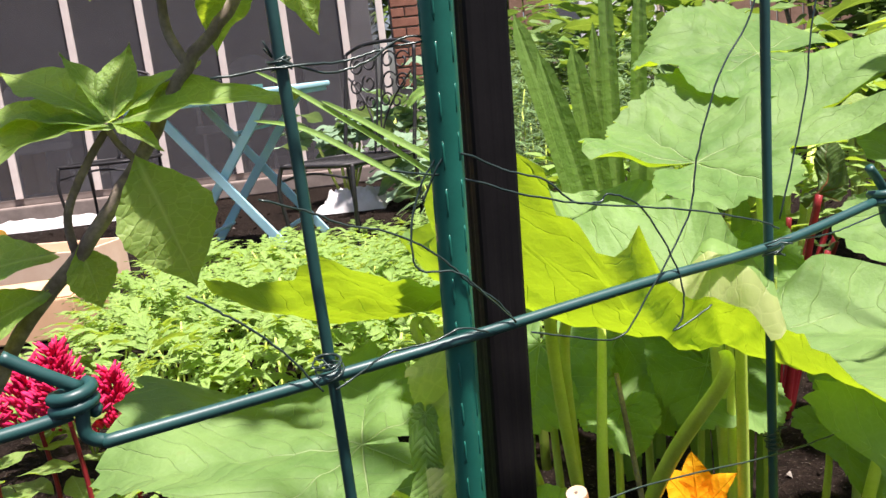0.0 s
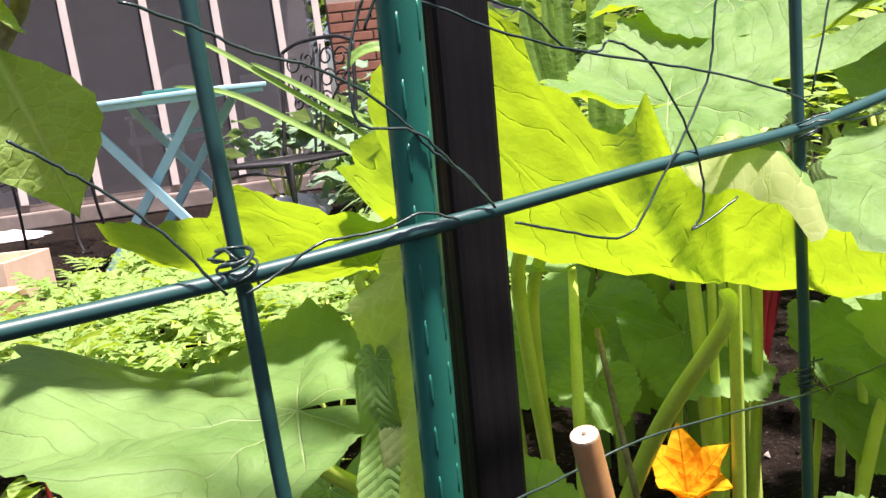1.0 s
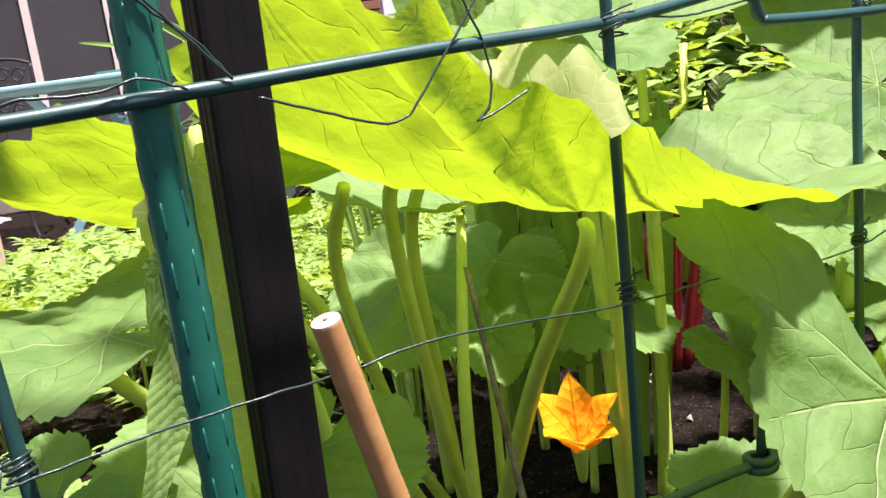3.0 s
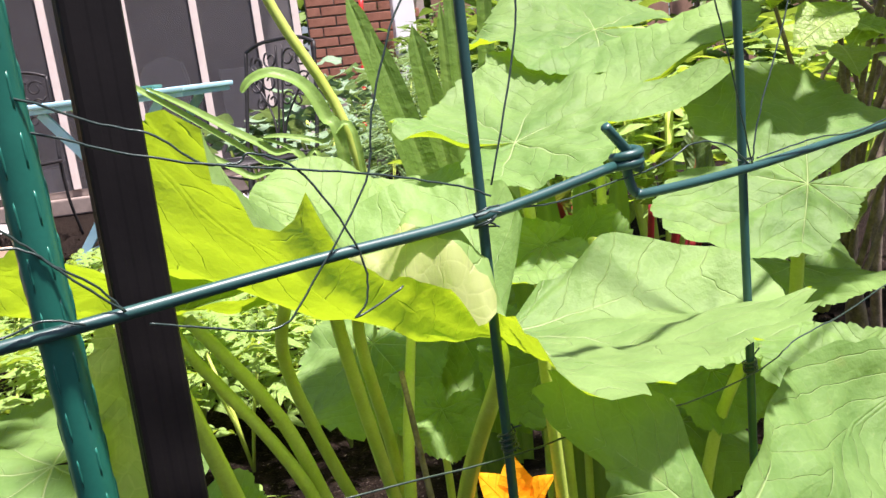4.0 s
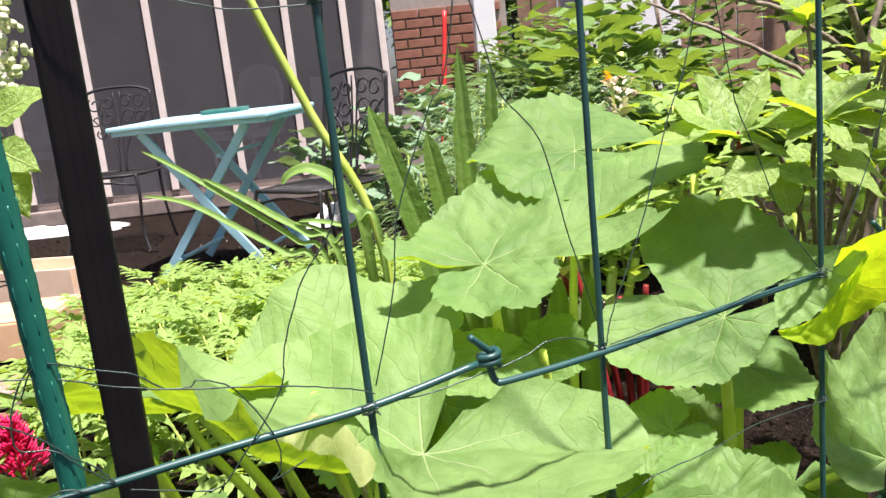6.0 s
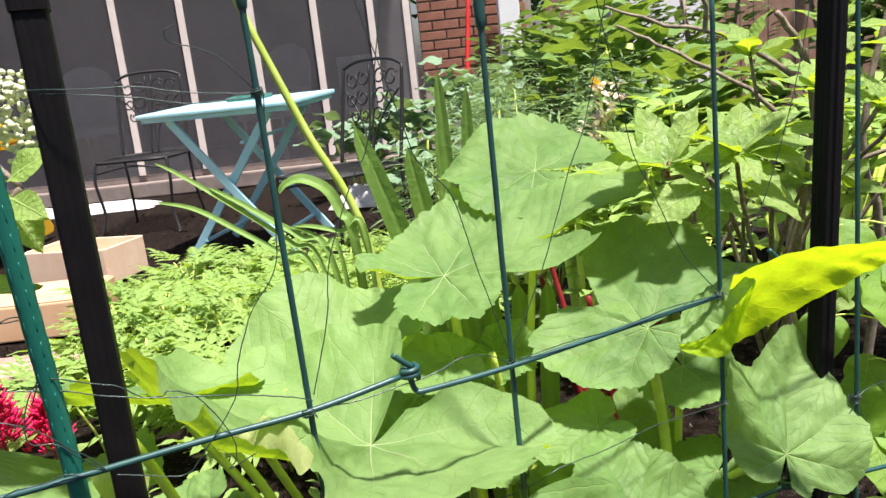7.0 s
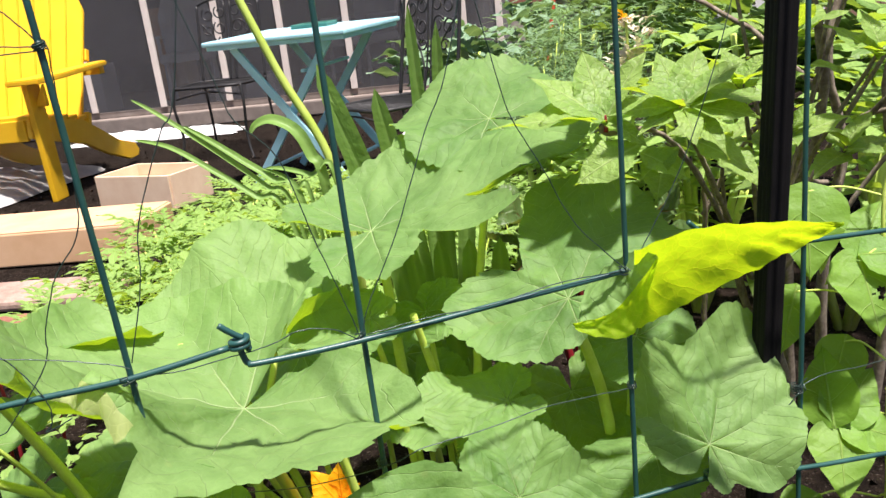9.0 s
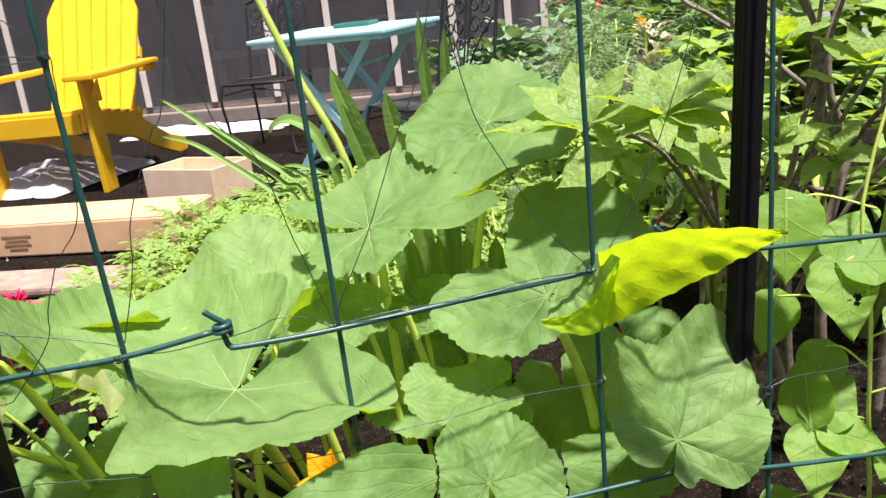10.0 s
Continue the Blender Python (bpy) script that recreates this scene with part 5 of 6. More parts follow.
def bean_plant():
    rng = random.Random(12)
    pl = thing("bean_plant", "bean plant with heart shaped green leaves, one with holes", "bean plant")
    piece("stem", tube([(0.93, 0.94, 0), (0.915, 0.92, 0.2), (0.905, 0.91, 0.38), (0.89, 0.91, 0.52), (0.93, 0.93, 0.70)], 0.0035, PETIOLE, 0.002, 7, 6, 0, 0.001, 3), pl)
    leaves = (((0.803, 0.895, 0.530), (0.0, -0.02, -0.105), (-0.1, -0.8, 0.55)), ((0.866, 0.90, 0.452), (0.030, 0.01, 0.075), (0.0, -0.75, 0.65)), ((0.862, 0.895, 0.447), (0.008, -0.03, -0.095), (0.1, -0.7, 0.7)), ((0.872, 0.89, 0.452), (0.085, -0.01, 0.02), (0.0, -0.6, 0.8)),
              ((0.842, 0.868, 0.245), (0.045, 0.01, 0.075), (0.0, -0.7, 0.7)), ((0.835, 0.865, 0.245), (-0.040, -0.01, 0.085), (-0.5, -0.7, 0.4)), ((0.842, 0.862, 0.235), (-0.005, -0.04, -0.085), (0.0, -0.6, 0.8)), ((0.85, 0.862, 0.24), (0.075, -0.02, 0.0), (0.1, -0.6, 0.8)),
              ((0.945, 0.88, 0.36), (0.02, -0.02, -0.085), (0.2, -0.7, 0.65)), ((0.93, 0.88, 0.20), (0.04, -0.03, -0.07), (0.2, -0.6, 0.75)), ((0.94, 0.90, 0.56), (0.07, -0.03, 0.03), (0, -0.5, 0.85)), ((0.95, 0.92, 0.47), (0.08, -0.03, -0.03), (0.2, -0.5, 0.8)), ((0.80, 0.93, 0.39), (-0.02, -0.03, -0.075), (-0.2, -0.7, 0.6)), ((0.86, 0.93, 0.32), (-0.02, 0.0, -0.075), (0, -0.8, 0.5)), ((0.82, 0.88, 0.12), (-0.05, -0.05, 0.01), (0, -0.4, 0.9)), ((0.91, 0.87, 0.12), (0.06, -0.05, 0.0), (0, -0.4, 0.9)), ((0.98, 0.90, 0.28), (0.06, -0.04, -0.05), (0.1, -0.5, 0.85)))
    for k, (c, off, up) in enumerate(leaves):
        size = Vector(off).length / 0.088
        piece("leaf", HOLED if k == 2 else BEAN_BLADES[k % 3], pl, "leaf with small chewed holes" if k == 2 else "", basis(c, up, off) @ Matrix.Diagonal((size, size, size, 1)))
        C = Vector(c)
        root = Vector((0.907, 0.915, C.z - 0.02))
        piece("stalk", tube([root, C.lerp(root, 0.4) + Vector((0, 0, 0.01)), C], 0.0016, PETIOLE, 0.0012, 6), pl)
    return pl


bean_plant()


# ---- low foliage ----
def marigold_mesh(seed):
    """A bushy plant of fine divided leaves, each with narrow toothed leaflets."""
    rng = random.Random(seed)
    leaflet = oval_blade(0.050, 0.017, HERB, 0.3, 0.35, 0.002, seed, rows=5)
    items = []
    for s in range(30):
        h, a, r = rng.uniform(0.06, 0.24), rng.uniform(0, 6.28), rng.uniform(0.02, 0.13)
        c = Vector((r * math.cos(a), r * math.sin(a), h * (1 - 0.6 * r)))
        way = Vector((math.cos(a), math.sin(a), rng.uniform(0.1, 0.8))).normalized()
        up = Vector((-way.x * 0.5 + rng.uniform(-0.3, 0.3), -way.y * 0.5 + rng.uniform(-0.3, 0.3), 0.9))
        m = basis(c, up, way)
        size = rng.uniform(0.8, 1.3)
        for q in range(4):
            for side in (-1, 1):
                k = size * (1 - 0.09 * q) * rng.uniform(0.75, 1.15)
                items.append((leaflet, m @ Matrix.Translation((0.018 * q * size + 0.004 * side, 0, 0)) @ Matrix.Rotation(side * radians(52 - 7 * q + rng.uniform(-9, 9)), 4, "Z") @ Matrix.Rotation(radians(rng.uniform(-22, 22)), 4, "X") @ Matrix.Diagonal((k, k, k, 1))))
        items.append((leaflet, m @ Matrix.Translation((0.065 * size, 0, 0)) @ Matrix.Diagonal((size, size, size, 1))))
    return joined(items, HERB)


def marigolds():
    rng = random.Random(21)
    meshes = [marigold_mesh(40 + s) for s in range(3)]
    stems = tubes([([(0, 0, 0), (0.02 * math.cos(a), 0.02 * math.sin(a), 0.08), (0.06 * math.cos(a), 0.06 * math.sin(a), 0.18)], 0.0028) for a in (0, 1.6, 3.1, 4.6)], PETIOLE, 5)
    spots = []
    for i in range(700):
        x, y = rng.uniform(-1.15, 0.25), rng.uniform(1.25, 3.0)
        if x < -0.80 - 0.20 * (y - 1.5) and y < 2.9 and x < -0.55:
            continue
        if x < -1.12 or (y > 2.75 and x < -1.02) or (y < 1.3 and x < -0.40):
            continue
        if (x - 0.22) ** 2 + (y - 1.2) ** 2 < 0.02:
            continue
        if all((x - a) ** 2 + (y - b) ** 2 > 0.022 for a, b in spots):
            spots.append((x, y))
    for k, (x, y) in enumerate(spots):
        s = rng.uniform(0.8, 1.1)
        pl = thing("marigold_plant", "bushy bright green marigold plant with fine divided leaves", "marigold", pose(x, y, 0, 0, 0, rng.uniform(0, 360)) @ Matrix.Diagonal((s, s, s * rng.uniform(0.85, 1.15) * (1.0 if y < 2.2 else 0.72), 1)), "marigold bed")
        piece("stem", stems, pl)
        piece("foliage", meshes[k % 3], pl)


marigolds()


def small_weeds():
    rng = random.Random(31)
    blade = oval_blade(0.030, 0.014, HERB, 0.2, 0.2, 0.0, 3, rows=4)
    items = []
    for i in range(420):
        c = Vector((rng.uniform(-0.50, -0.02), rng.uniform(0.60, 1.05), rng.uniform(0.01, 0.14)))
        items.append((blade, basis(c, (rng.uniform(-0.4, 0.4), rng.uniform(-0.4, 0.4), 1), (rng.uniform(-1, 1), rng.uniform(-1, 1), 0.3)) @ Matrix.Diagonal((rng.uniform(0.7, 1.5),) * 3 + (1,))))
    return solid("ground_cover", joined(items, HERB), "low small-leaved green plants on the soil", "weeds", kind="stuff")


small_weeds()


def celosia(x, y, z, size, seed):
    rng = random.Random(seed)
    pl = thing("celosia", "crimson plumed celosia flower with green leaves", "celosia", pose(x, y, 0), "red celosia")
    piece("stem", tube([(0, 0, 0), (0.01, 0, z * 0.5), (0, 0, z)], 0.004, REDSTEM, 0.003, 7), pl)
    V, F = [], []
    for i in range(260):
        h = rng.random()
        a, r = rng.uniform(0, 6.28), size * (0.55 * (1 - h) + 0.1) * math.sqrt(rng.random())
        c = Vector((r * math.cos(a), r * math.sin(a), z - 0.02 + size * 1.3 * h))
        d = Vector((math.cos(a) * 0.7, math.sin(a) * 0.7, rng.uniform(0.3, 1.2))).normalized() * rng.uniform(0.010, 0.022)
        v, f = tube_arrays([c, c + d * 0.6, c + d], [0.003, 0.0026, 0.0008], 5, True, 0, len(V))
        V += v
        F += f
    piece("plume", mesh_from(V, F, PLUME), pl, "feathery crimson plume")
    for k in range(7):
        a = rng.uniform(0, 6.28)
        piece("leaf", SHRUB_BLADES[k % 3], pl, "", basis((0, 0, z * rng.uniform(0.3, 0.95)), (-0.4 * math.cos(a), -0.4 * math.sin(a), 1), (math.cos(a), math.sin(a), 0.4)) @ Matrix.Diagonal((0.7, 0.7, 0.7, 1)))
    return pl


celosia(-0.53, 1.00, 0.27, 0.075, 1)
celosia(-0.60, 1.05, 0.24, 0.075, 2)
celosia(-0.50, 1.08, 0.22, 0.065, 3)
celosia(-0.66, 1.00, 0.27, 0.07, 4)
celosia(-0.73, 1.12, 0.22, 0.06, 5)


def chard():
    rng = random.Random(17)
    pl = thing("chard_plant", "chard with deep red stems and dark green leaves", "chard", pose(0.53, 1.33, 0))
    for k in range(13):
        a = rng.uniform(0, 6.28)
        t = Vector((0.12 * math.cos(a), 0.08 * math.sin(a), rng.uniform(0.28, 0.40)))
        f = Vector((0.035 * math.cos(a), 0.03 * math.sin(a), 0))
        piece("stem", tube([f, f.lerp(t, 0.5) + Vector((0, 0, 0.03)), t], 0.008, REDSTEM, 0.005, 8), pl)
        if k % 3 == 0:
            piece("leaf", palm_blade([0.03, 0.035, 0.04, 0.05, 0.06, 0.09, 0.06, 0.05, 0.04, 0.035, 0.03], CHARD, 0, 0.014, (), 50 + k, 0.02, 0.01, 0.0), pl, "", basis(t, (-0.7 * math.cos(a), -0.7 * math.sin(a), 0.6), (math.cos(a) * 0.7, math.sin(a) * 0.7, 0.7)))
    return pl


chard()


# ---- patio furniture ----
def blue_table():
    tb = thing("folding_table", "pale blue metal folding bistro table on the soil", "table", pose(-0.926, 3.71, 0, 2.2, 0, -10))
    w, d, h = 0.78, 0.58, 0.722
    piece("tabletop", box_mesh(w, d, 0.022, BLUE, 0.008, (0, 0, h - 0.011), 3), tb)
    piece("rim", box_mesh(w - 0.03, d - 0.03, 0.02, BLUE, 0.003, (0, 0, h - 0.032)), tb)
    for y in (-0.235, 0.235):
        piece("leg", beam((-0.255, y, h - 0.04), (0.28, y, 0.0), 0.016, 0.040, BLUE), tb)
        piece("leg", beam((0.255, y * 0.9, h - 0.04), (-0.28, y * 0.9, 0.0), 0.016, 0.040, BLUE), tb)
    for x, z, f in ((0.19, 0.085, 1.0), (-0.19, 0.085, 0.9), (0.10, 0.55, 0.9)):
        piece("crossbar", beam((x, -0.245 * f, z), (x, 0.245 * f, z), 0.022, 0.014, BLUE), tb)
    return tb


blue_table()


def tray():
    t = thing("tray", "small dark green glazed tray on the blue table", "tray", pose(-0.91, 3.79, 0.7255, 2.2, 0, -6))
    piece("base", box_mesh(0.20, 0.12, 0.012, TRAY, 0.004, (0, 0, 0.006)), t)
    for x, y, a, b in ((0, -0.056, 0.20, 0.012), (0, 0.056, 0.20, 0.012), (-0.096, 0, 0.012, 0.10), (0.096, 0, 0.012, 0.10)):
        piece("side", box_mesh(a, b, 0.010, TRAY, 0.003, (x, y, 0.016)), t)
    return t


tray()


def iron_chair(x, y, turn, label, size=1.0):
    """Wrought iron garden chair with a scrolled back; it faces -y before the turn."""
    ch = thing("iron_chair", label, "chair", pose(x, y, 0, 0, 0, turn) @ Matrix.Scale(size, 4), "black iron chairs")
    s, sh, top = 0.21, 0.44, 0.93
    rim = [(-s, -s, sh), (0, -s - 0.02, sh), (s, -s, sh), (s, s, sh), (-s, s, sh), (-s, -s, sh)]
    piece("seat_frame", tubes([(smooth_line(rim, 4), 0.009)], IRON, 8), ch)
    along, across = tubes([([(0, -s, sh), (0, s, sh)], 0.0028)], IRON, 4), tubes([([(-s, 0, sh - 0.002), (s, 0, sh - 0.002)], 0.0028)], IRON, 4)
    for k in range(-10, 11):
        piece("seat_wire", along, ch, "", Matrix.Translation((k * 0.02, 0, 0)))
        piece("seat_wire", across, ch, "", Matrix.Translation((0, k * 0.02, 0)))
    for sx in (-1, 1):
        piece("leg", tube([(sx * s, -s, sh), (sx * (s + 0.012), -s - 0.02, sh * 0.75), (sx * (s - 0.005), -s - 0.01, sh * 0.3), (sx * (s + 0.03), -s - 0.05, 0.0)], 0.0095, IRON, 0.0085, 8), ch)
        piece("leg", tube([(sx * s, s, sh), (sx * s, s + 0.02, sh * 0.5), (sx * (s + 0.02), s + 0.07, 0.0)], 0.0095, IRON, 0.0085, 8), ch)
        piece("back_post", tube([(sx * s, s, sh), (sx * s, s + 0.05, 0.68), (sx * (s - 0.005), s + 0.09, top - 0.02)], 0.0095, IRON, 0.0085, 8), ch)
    piece("top_rail", tube([(-s + 0.005, s + 0.09, top - 0.02), (-0.1, s + 0.095, top + 0.012), (0.1, s + 0.095, top + 0.012), (s - 0.005, s + 0.09, top - 0.02)], 0.0085, IRON, 0.0085, 8), ch)
    yb = lambda z: s + 0.05 * (z - sh) / 0.24 if z < 0.68 else s + 0.05 + 0.04 * (z - 0.68) / 0.23
    scroll = []
    for sx in (-1, 1):
        for cx, cz, r in ((0.055, 0.86, 0.042), (0.135, 0.85, 0.045), (0.06, 0.765, 0.045), (0.135, 0.755, 0.04), (0.045, 0.68, 0.035), (0.11, 0.67, 0.03)):
            pts = []
            for i in range(22):
                a = i / 21 * 4.4 * math.pi / 2 + (0.5 if sx > 0 else 2.2)
                q = r * (1 - 0.62 * i / 21)
                z = cz + q * math.sin(a)
                pts.append((sx * cx + q * math.cos(a), yb(z), z))
            scroll.append((pts, 0.0048))
        scroll.append((smooth_line([(sx * 0.02, s, sh), (sx * 0.035, yb(0.58), 0.58), (sx * 0.10, yb(0.70), 0.70), (sx * 0.19, yb(0.80), 0.80)], 5), 0.005))
        scroll.append((smooth_line([(sx * 0.02, s, sh), (sx * 0.012, yb(0.66), 0.66), (sx * 0.02, yb(0.92), 0.92)], 5), 0.005))
    piece("back_scroll", tubes(scroll, IRON, 5), ch, "leafy scrolled ironwork")
    piece("apron", tube([(-s, -s, sh - 0.06), (0, -s - 0.02, sh - 0.03), (s, -s, sh - 0.06)], 0.006, IRON, 0.006, 6), ch)
    return ch


iron_chair(-1.86, 4.52, 4, "black wrought iron chair behind the blue table")
iron_chair(-0.374, 3.20, -36, "black wrought iron chair beside the blue table", 0.90)


def lawn_chair():
    ch = thing("adirondack_chair", "bright yellow adirondack chair standing on the soil", "chair", pose(-2.63, 3.36, 0, 2, 0, 9) @ Matrix.Scale(1.13, 4))
    hw = 0.285
    for sx in (-1, 1):
        side = slab_mesh([(-0.02, 0.30), (0.0, 0.385), (0.45, 0.30), (0.78, 0.125), (0.95, 0.075), (0.985, 0.03), (0.96, 0.0), (0.86, 0.0), (0.62, 0.085), (0.42, 0.18)], 0.024, YELLOW, 0.004)
        side.transform(Matrix.Translation((sx * (hw - 0.035), 0, 0)) @ Matrix(((0, 0, 1, 0), (1, 0, 0, 0), (0, 1, 0, 0), (0, 0, 0, 1))))
        piece("side_rail", side, ch)
        piece("front_leg", box_mesh(0.026, 0.105, 0.535, YELLOW, 0.005, (sx * hw, 0.03, 0.2675)), ch)
        arm = slab_mesh([(-0.075, -0.07), (0.075, -0.07), (0.085, 0.15), (0.06, 0.45), (0.035, 0.68), (-0.03, 0.68), (-0.05, 0.40), (-0.06, 0.10)] if sx > 0 else [(-0.085, 0.15), (-0.075, -0.07), (0.075, -0.07), (0.06, 0.10), (0.05, 0.40), (0.03, 0.68), (-0.035, 0.68), (-0.06, 0.45)], 0.024, YELLOW, 0.005)
        arm.transform(Matrix.Translation((sx * (hw + 0.02), 0, 0.547)))
        piece("armrest", arm, ch)
        piece("arm_bracket", slab_mesh([(-0.03, 0), (0.03, 0), (0.03, 0.10)], 0.022, YELLOW, 0.003), ch, "", Matrix.Translation((sx * (hw + 0.03), 0.03, 0.43)) @ Matrix.Rotation(radians(90), 4, "X"))
    piece("front_board", box_mesh(2 * hw - 0.10, 0.024, 0.095, YELLOW, 0.004, (0, -0.005, 0.335)), ch)
    for k in range(6):
        y = 0.03 + 0.085 * k
        piece("seat_slat", box_mesh(2 * hw - 0.05, 0.075, 0.02, YELLOW, 0.004, (0, y, 0.395 - 0.19 * y)), ch)
    R = Matrix.Translation((0, 0.47, 0.24)) @ Matrix.Rotation(radians(-24), 4, "X")
    arch = lambda x: 0.815 - 1.15 * x * x - 9.0 * max(0.0, abs(x) - 0.15) ** 2
    for k in range(6):
        u = (k - 2.5)
        a, b = u * 0.088 - 0.0425, u * 0.088 + 0.0425
        o = [(u * 0.078 - 0.0375, 0.0), (u * 0.078 + 0.0375, 0.0), (b, arch(b)), (b - 0.028, arch(b - 0.028)), (a + 0.028, arch(a + 0.028)), (a, arch(a))]
        me = slab_mesh(o, 0.02, YELLOW, 0.004)
        me.transform(Matrix.Rotation(radians(90), 4, "X"))
        piece("back_slat", me, ch, "", R)
    for z in (0.07, 0.40):
        piece("back_rail", box_mesh(0.52, 0.03, 0.06, YELLOW, 0.004, (0, 0.028, z)), ch, "", R)
    piece("arm_rail", box_mesh(2 * hw + 0.06, 0.05, 0.04, YELLOW, 0.004, (0, 0.66, 0.515)), ch)
    return ch


lawn_chair()


def open_carton(x, y, turn, w, d, h, label):
    c = thing("open_box", label, "box", pose(x, y, 0.0, 0, 0, turn))
    t = 0.012
    piece("bottom", box_mesh(w, d, t, CARDPALE, 0.002, (0, 0, t / 2 + 0.004)), c)
    for a, b, px, py in ((w, t, 0, -d / 2), (w, t, 0, d / 2), (t, d - t, -w / 2, 0), (t, d - t, w / 2, 0)):
        piece("side", box_mesh(a, b, h, CARDPALE, 0.003, (px, py, h / 2 + 0.004)), c)
    return c


open_carton(-1.63, 3.26, -10, 0.44, 0.28, 0.16, "open pale tan box on the soil")


def long_carton():
    c = thing("cardboard_carton", "long flat tan cardboard carton with faded print", "carton", pose(-1.90, 2.47, 0, 0, 0, 7))
    piece("body", box_mesh(1.42, 0.34, 0.128, CARD, 0.006, (0, 0, 0.064)), c)
    piece("flap", box_mesh(1.40, 0.165, 0.004, CARD, 0.001, (0, -0.083, 0.131)), c)
    piece("flap", box_mesh(1.40, 0.165, 0.004, CARD, 0.001, (0, 0.085, 0.130)), c)
    for k, (x, z, w) in enumerate(((0.02, 0.085, 0.13), (0.02, 0.068, 0.10), (0.02, 0.051, 0.12), (0.02, 0.034, 0.08))):
        piece("print_bar", box_mesh(w, 0.002, 0.008, INK, 0, (x, -0.1715, z)), c)
    return c


long_carton()


def crumpled(name, x, y, sx, sy, h, mat, label, category, seed, turn=0):
    """A crumpled sheet or bag lying on the ground."""
    n, V, F = 26, [], []
    for j in range(n):
        for i in range(n):
            u, v = i / (n - 1) * 2 - 1, j / (n - 1) * 2 - 1
            e = max(0.0, 1 - max(abs(u), abs(v)) ** 4)
            rag = 1 + 0.18 * noise.noise((u * 2 + seed, v * 2, seed))
            z = 0.006 + e * h * (0.45 + 0.6 * abs(noise.noise((u * 3 + seed, v * 3, 1.7))) + 0.35 * abs(noise.noise((u * 8, v * 8 + seed, 3.1))))
            V.append((u * sx / 2 * rag, v * sy / 2 * rag, z))
    for j in range(n - 1):
        for i in range(n - 1):
            a = j * n + i
            F.append((a, a + 1, a + n + 1, a + n))
    return solid(name, mesh_from(V, F, mat), label, category, pose(x, y, 0, 0, 0, turn))


crumpled("plastic_sheet", -2.95, 3.75, 0.75, 0.9, 0.13, GREYBAG, "crumpled grey plastic bag under the yellow chair", "plastic bag", 1)
crumpled("plastic_sheet", -2.95, 5.40, 1.35, 0.30, 0.08, CLOTH, "crumpled white sheet along the porch sill", "plastic sheet", 2, 6)
crumpled("plastic_sheet", -0.55, 4.66, 0.40, 0.30, 0.15, CLOTH, "crumpled white bag beside the iron chair", "plastic bag", 3)
crumpled("plastic_sheet", -2.35, 2.25, 0.5, 0.35, 0.10, CLOTH, "white plastic bag beside the cardboard carton", "plastic bag", 4)
solid("terracotta_slab", box_mesh(0.7, 0.22, 0.035, RUBBLE, 0.012, (0, 0, 0.0175)), "pinkish brown stone slab lying on the soil", "slab", pose(-1.35, 1.98, 0, 0, 0, 8))
solid("terracotta_slab", box_mesh(0.5, 0.16, 0.03, BRICK, 0.008, (0, 0, 0.015)), "red brown slab lying on the soil", "slab", pose(-1.15, 1.72, 0, 0, 0, 8))


# ---- things on the porch, seen through the mesh ----
def porch_point(s, back, z=0.0):
    return WALL_A + WALL_U * s - WALL_N * back + Vector((0, 0, z))


def porch_chair(s, back, turn):
    p = porch_point(s, back, 0.10)
    ch = thing("porch_chair", "grey rounded chair standing on the dim porch", "chair", pose(p.x, p.y, p.z, 0, 0, turn))
    piece("seat", box_mesh(0.52, 0.50, 0.08, GREYTHING, 0.03, (0, 0, 0.42), 3), ch)
    piece("back", slab_mesh([(-0.24, 0), (0.24, 0), (0.26, 0.35), (0.20, 0.52), (0.08, 0.58), (-0.08, 0.58), (-0.20, 0.52), (-0.26, 0.35)], 0.05, GREYTHING, 0.015), ch, "", Matrix.Translation((0, 0.24, 0.46)) @ Matrix.Rotation(radians(80), 4, "X"))
    for x in (-0.22, 0.22):
        for y in (-0.2, 0.2):
            piece("leg", beam((x, y, 0), (x * 0.95, y * 0.95, 0.39), 0.03, 0.03, GREYTHING), ch)
        piece("arm", box_mesh(0.05, 0.46, 0.03, GREYTHING, 0.01, (x * 1.1, 0, 0.62)), ch)
        piece("arm_post", beam((x * 1.1, -0.18, 0.46), (x * 1.1, -0.18, 0.61), 0.03, 0.03, GREYTHING), ch)
    return ch


porch_chair(3.95, 1.0, -20)
porch_chair(2.2, 1.2, 25)
for k, (s, b, w, h, mt) in enumerate(((2.75, 0.7, 0.20, 0.16, CLOTH), (3.05, 0.8, 0.28, 0.22, GREYTHING), (1.3, 0.8, 0.5, 0.45, GREYTHING), (4.75, 0.9, 0.30, 0.85, GREYTHING), (1.85, 1.6, 0.35, 0.9, CARD))):
    q = porch_point(s, b, 0.10)
    solid("storage_box", box_mesh(w, 0.3, h, mt, 0.012, (0, 0, h / 2)), "dim storage box standing on the porch floor", "box", pose(q.x, q.y, q.z, 0, 0, 6), "porch clutter")


# ---- house wall and far garden ----
def brick_wall():
    m = pose(-0.28, 6.33, 0, 0, 0, 6)
    w = thing("wall_brick", "red brown brick house wall beside the porch", "wall", m, kind="structure")
    piece("core", box_mesh(0.90, 0.20, 3.0, MORTAR, 0.004, (0.45, 0.11, 1.5)), w)
    return w


BRICK_WALL = brick_wall()


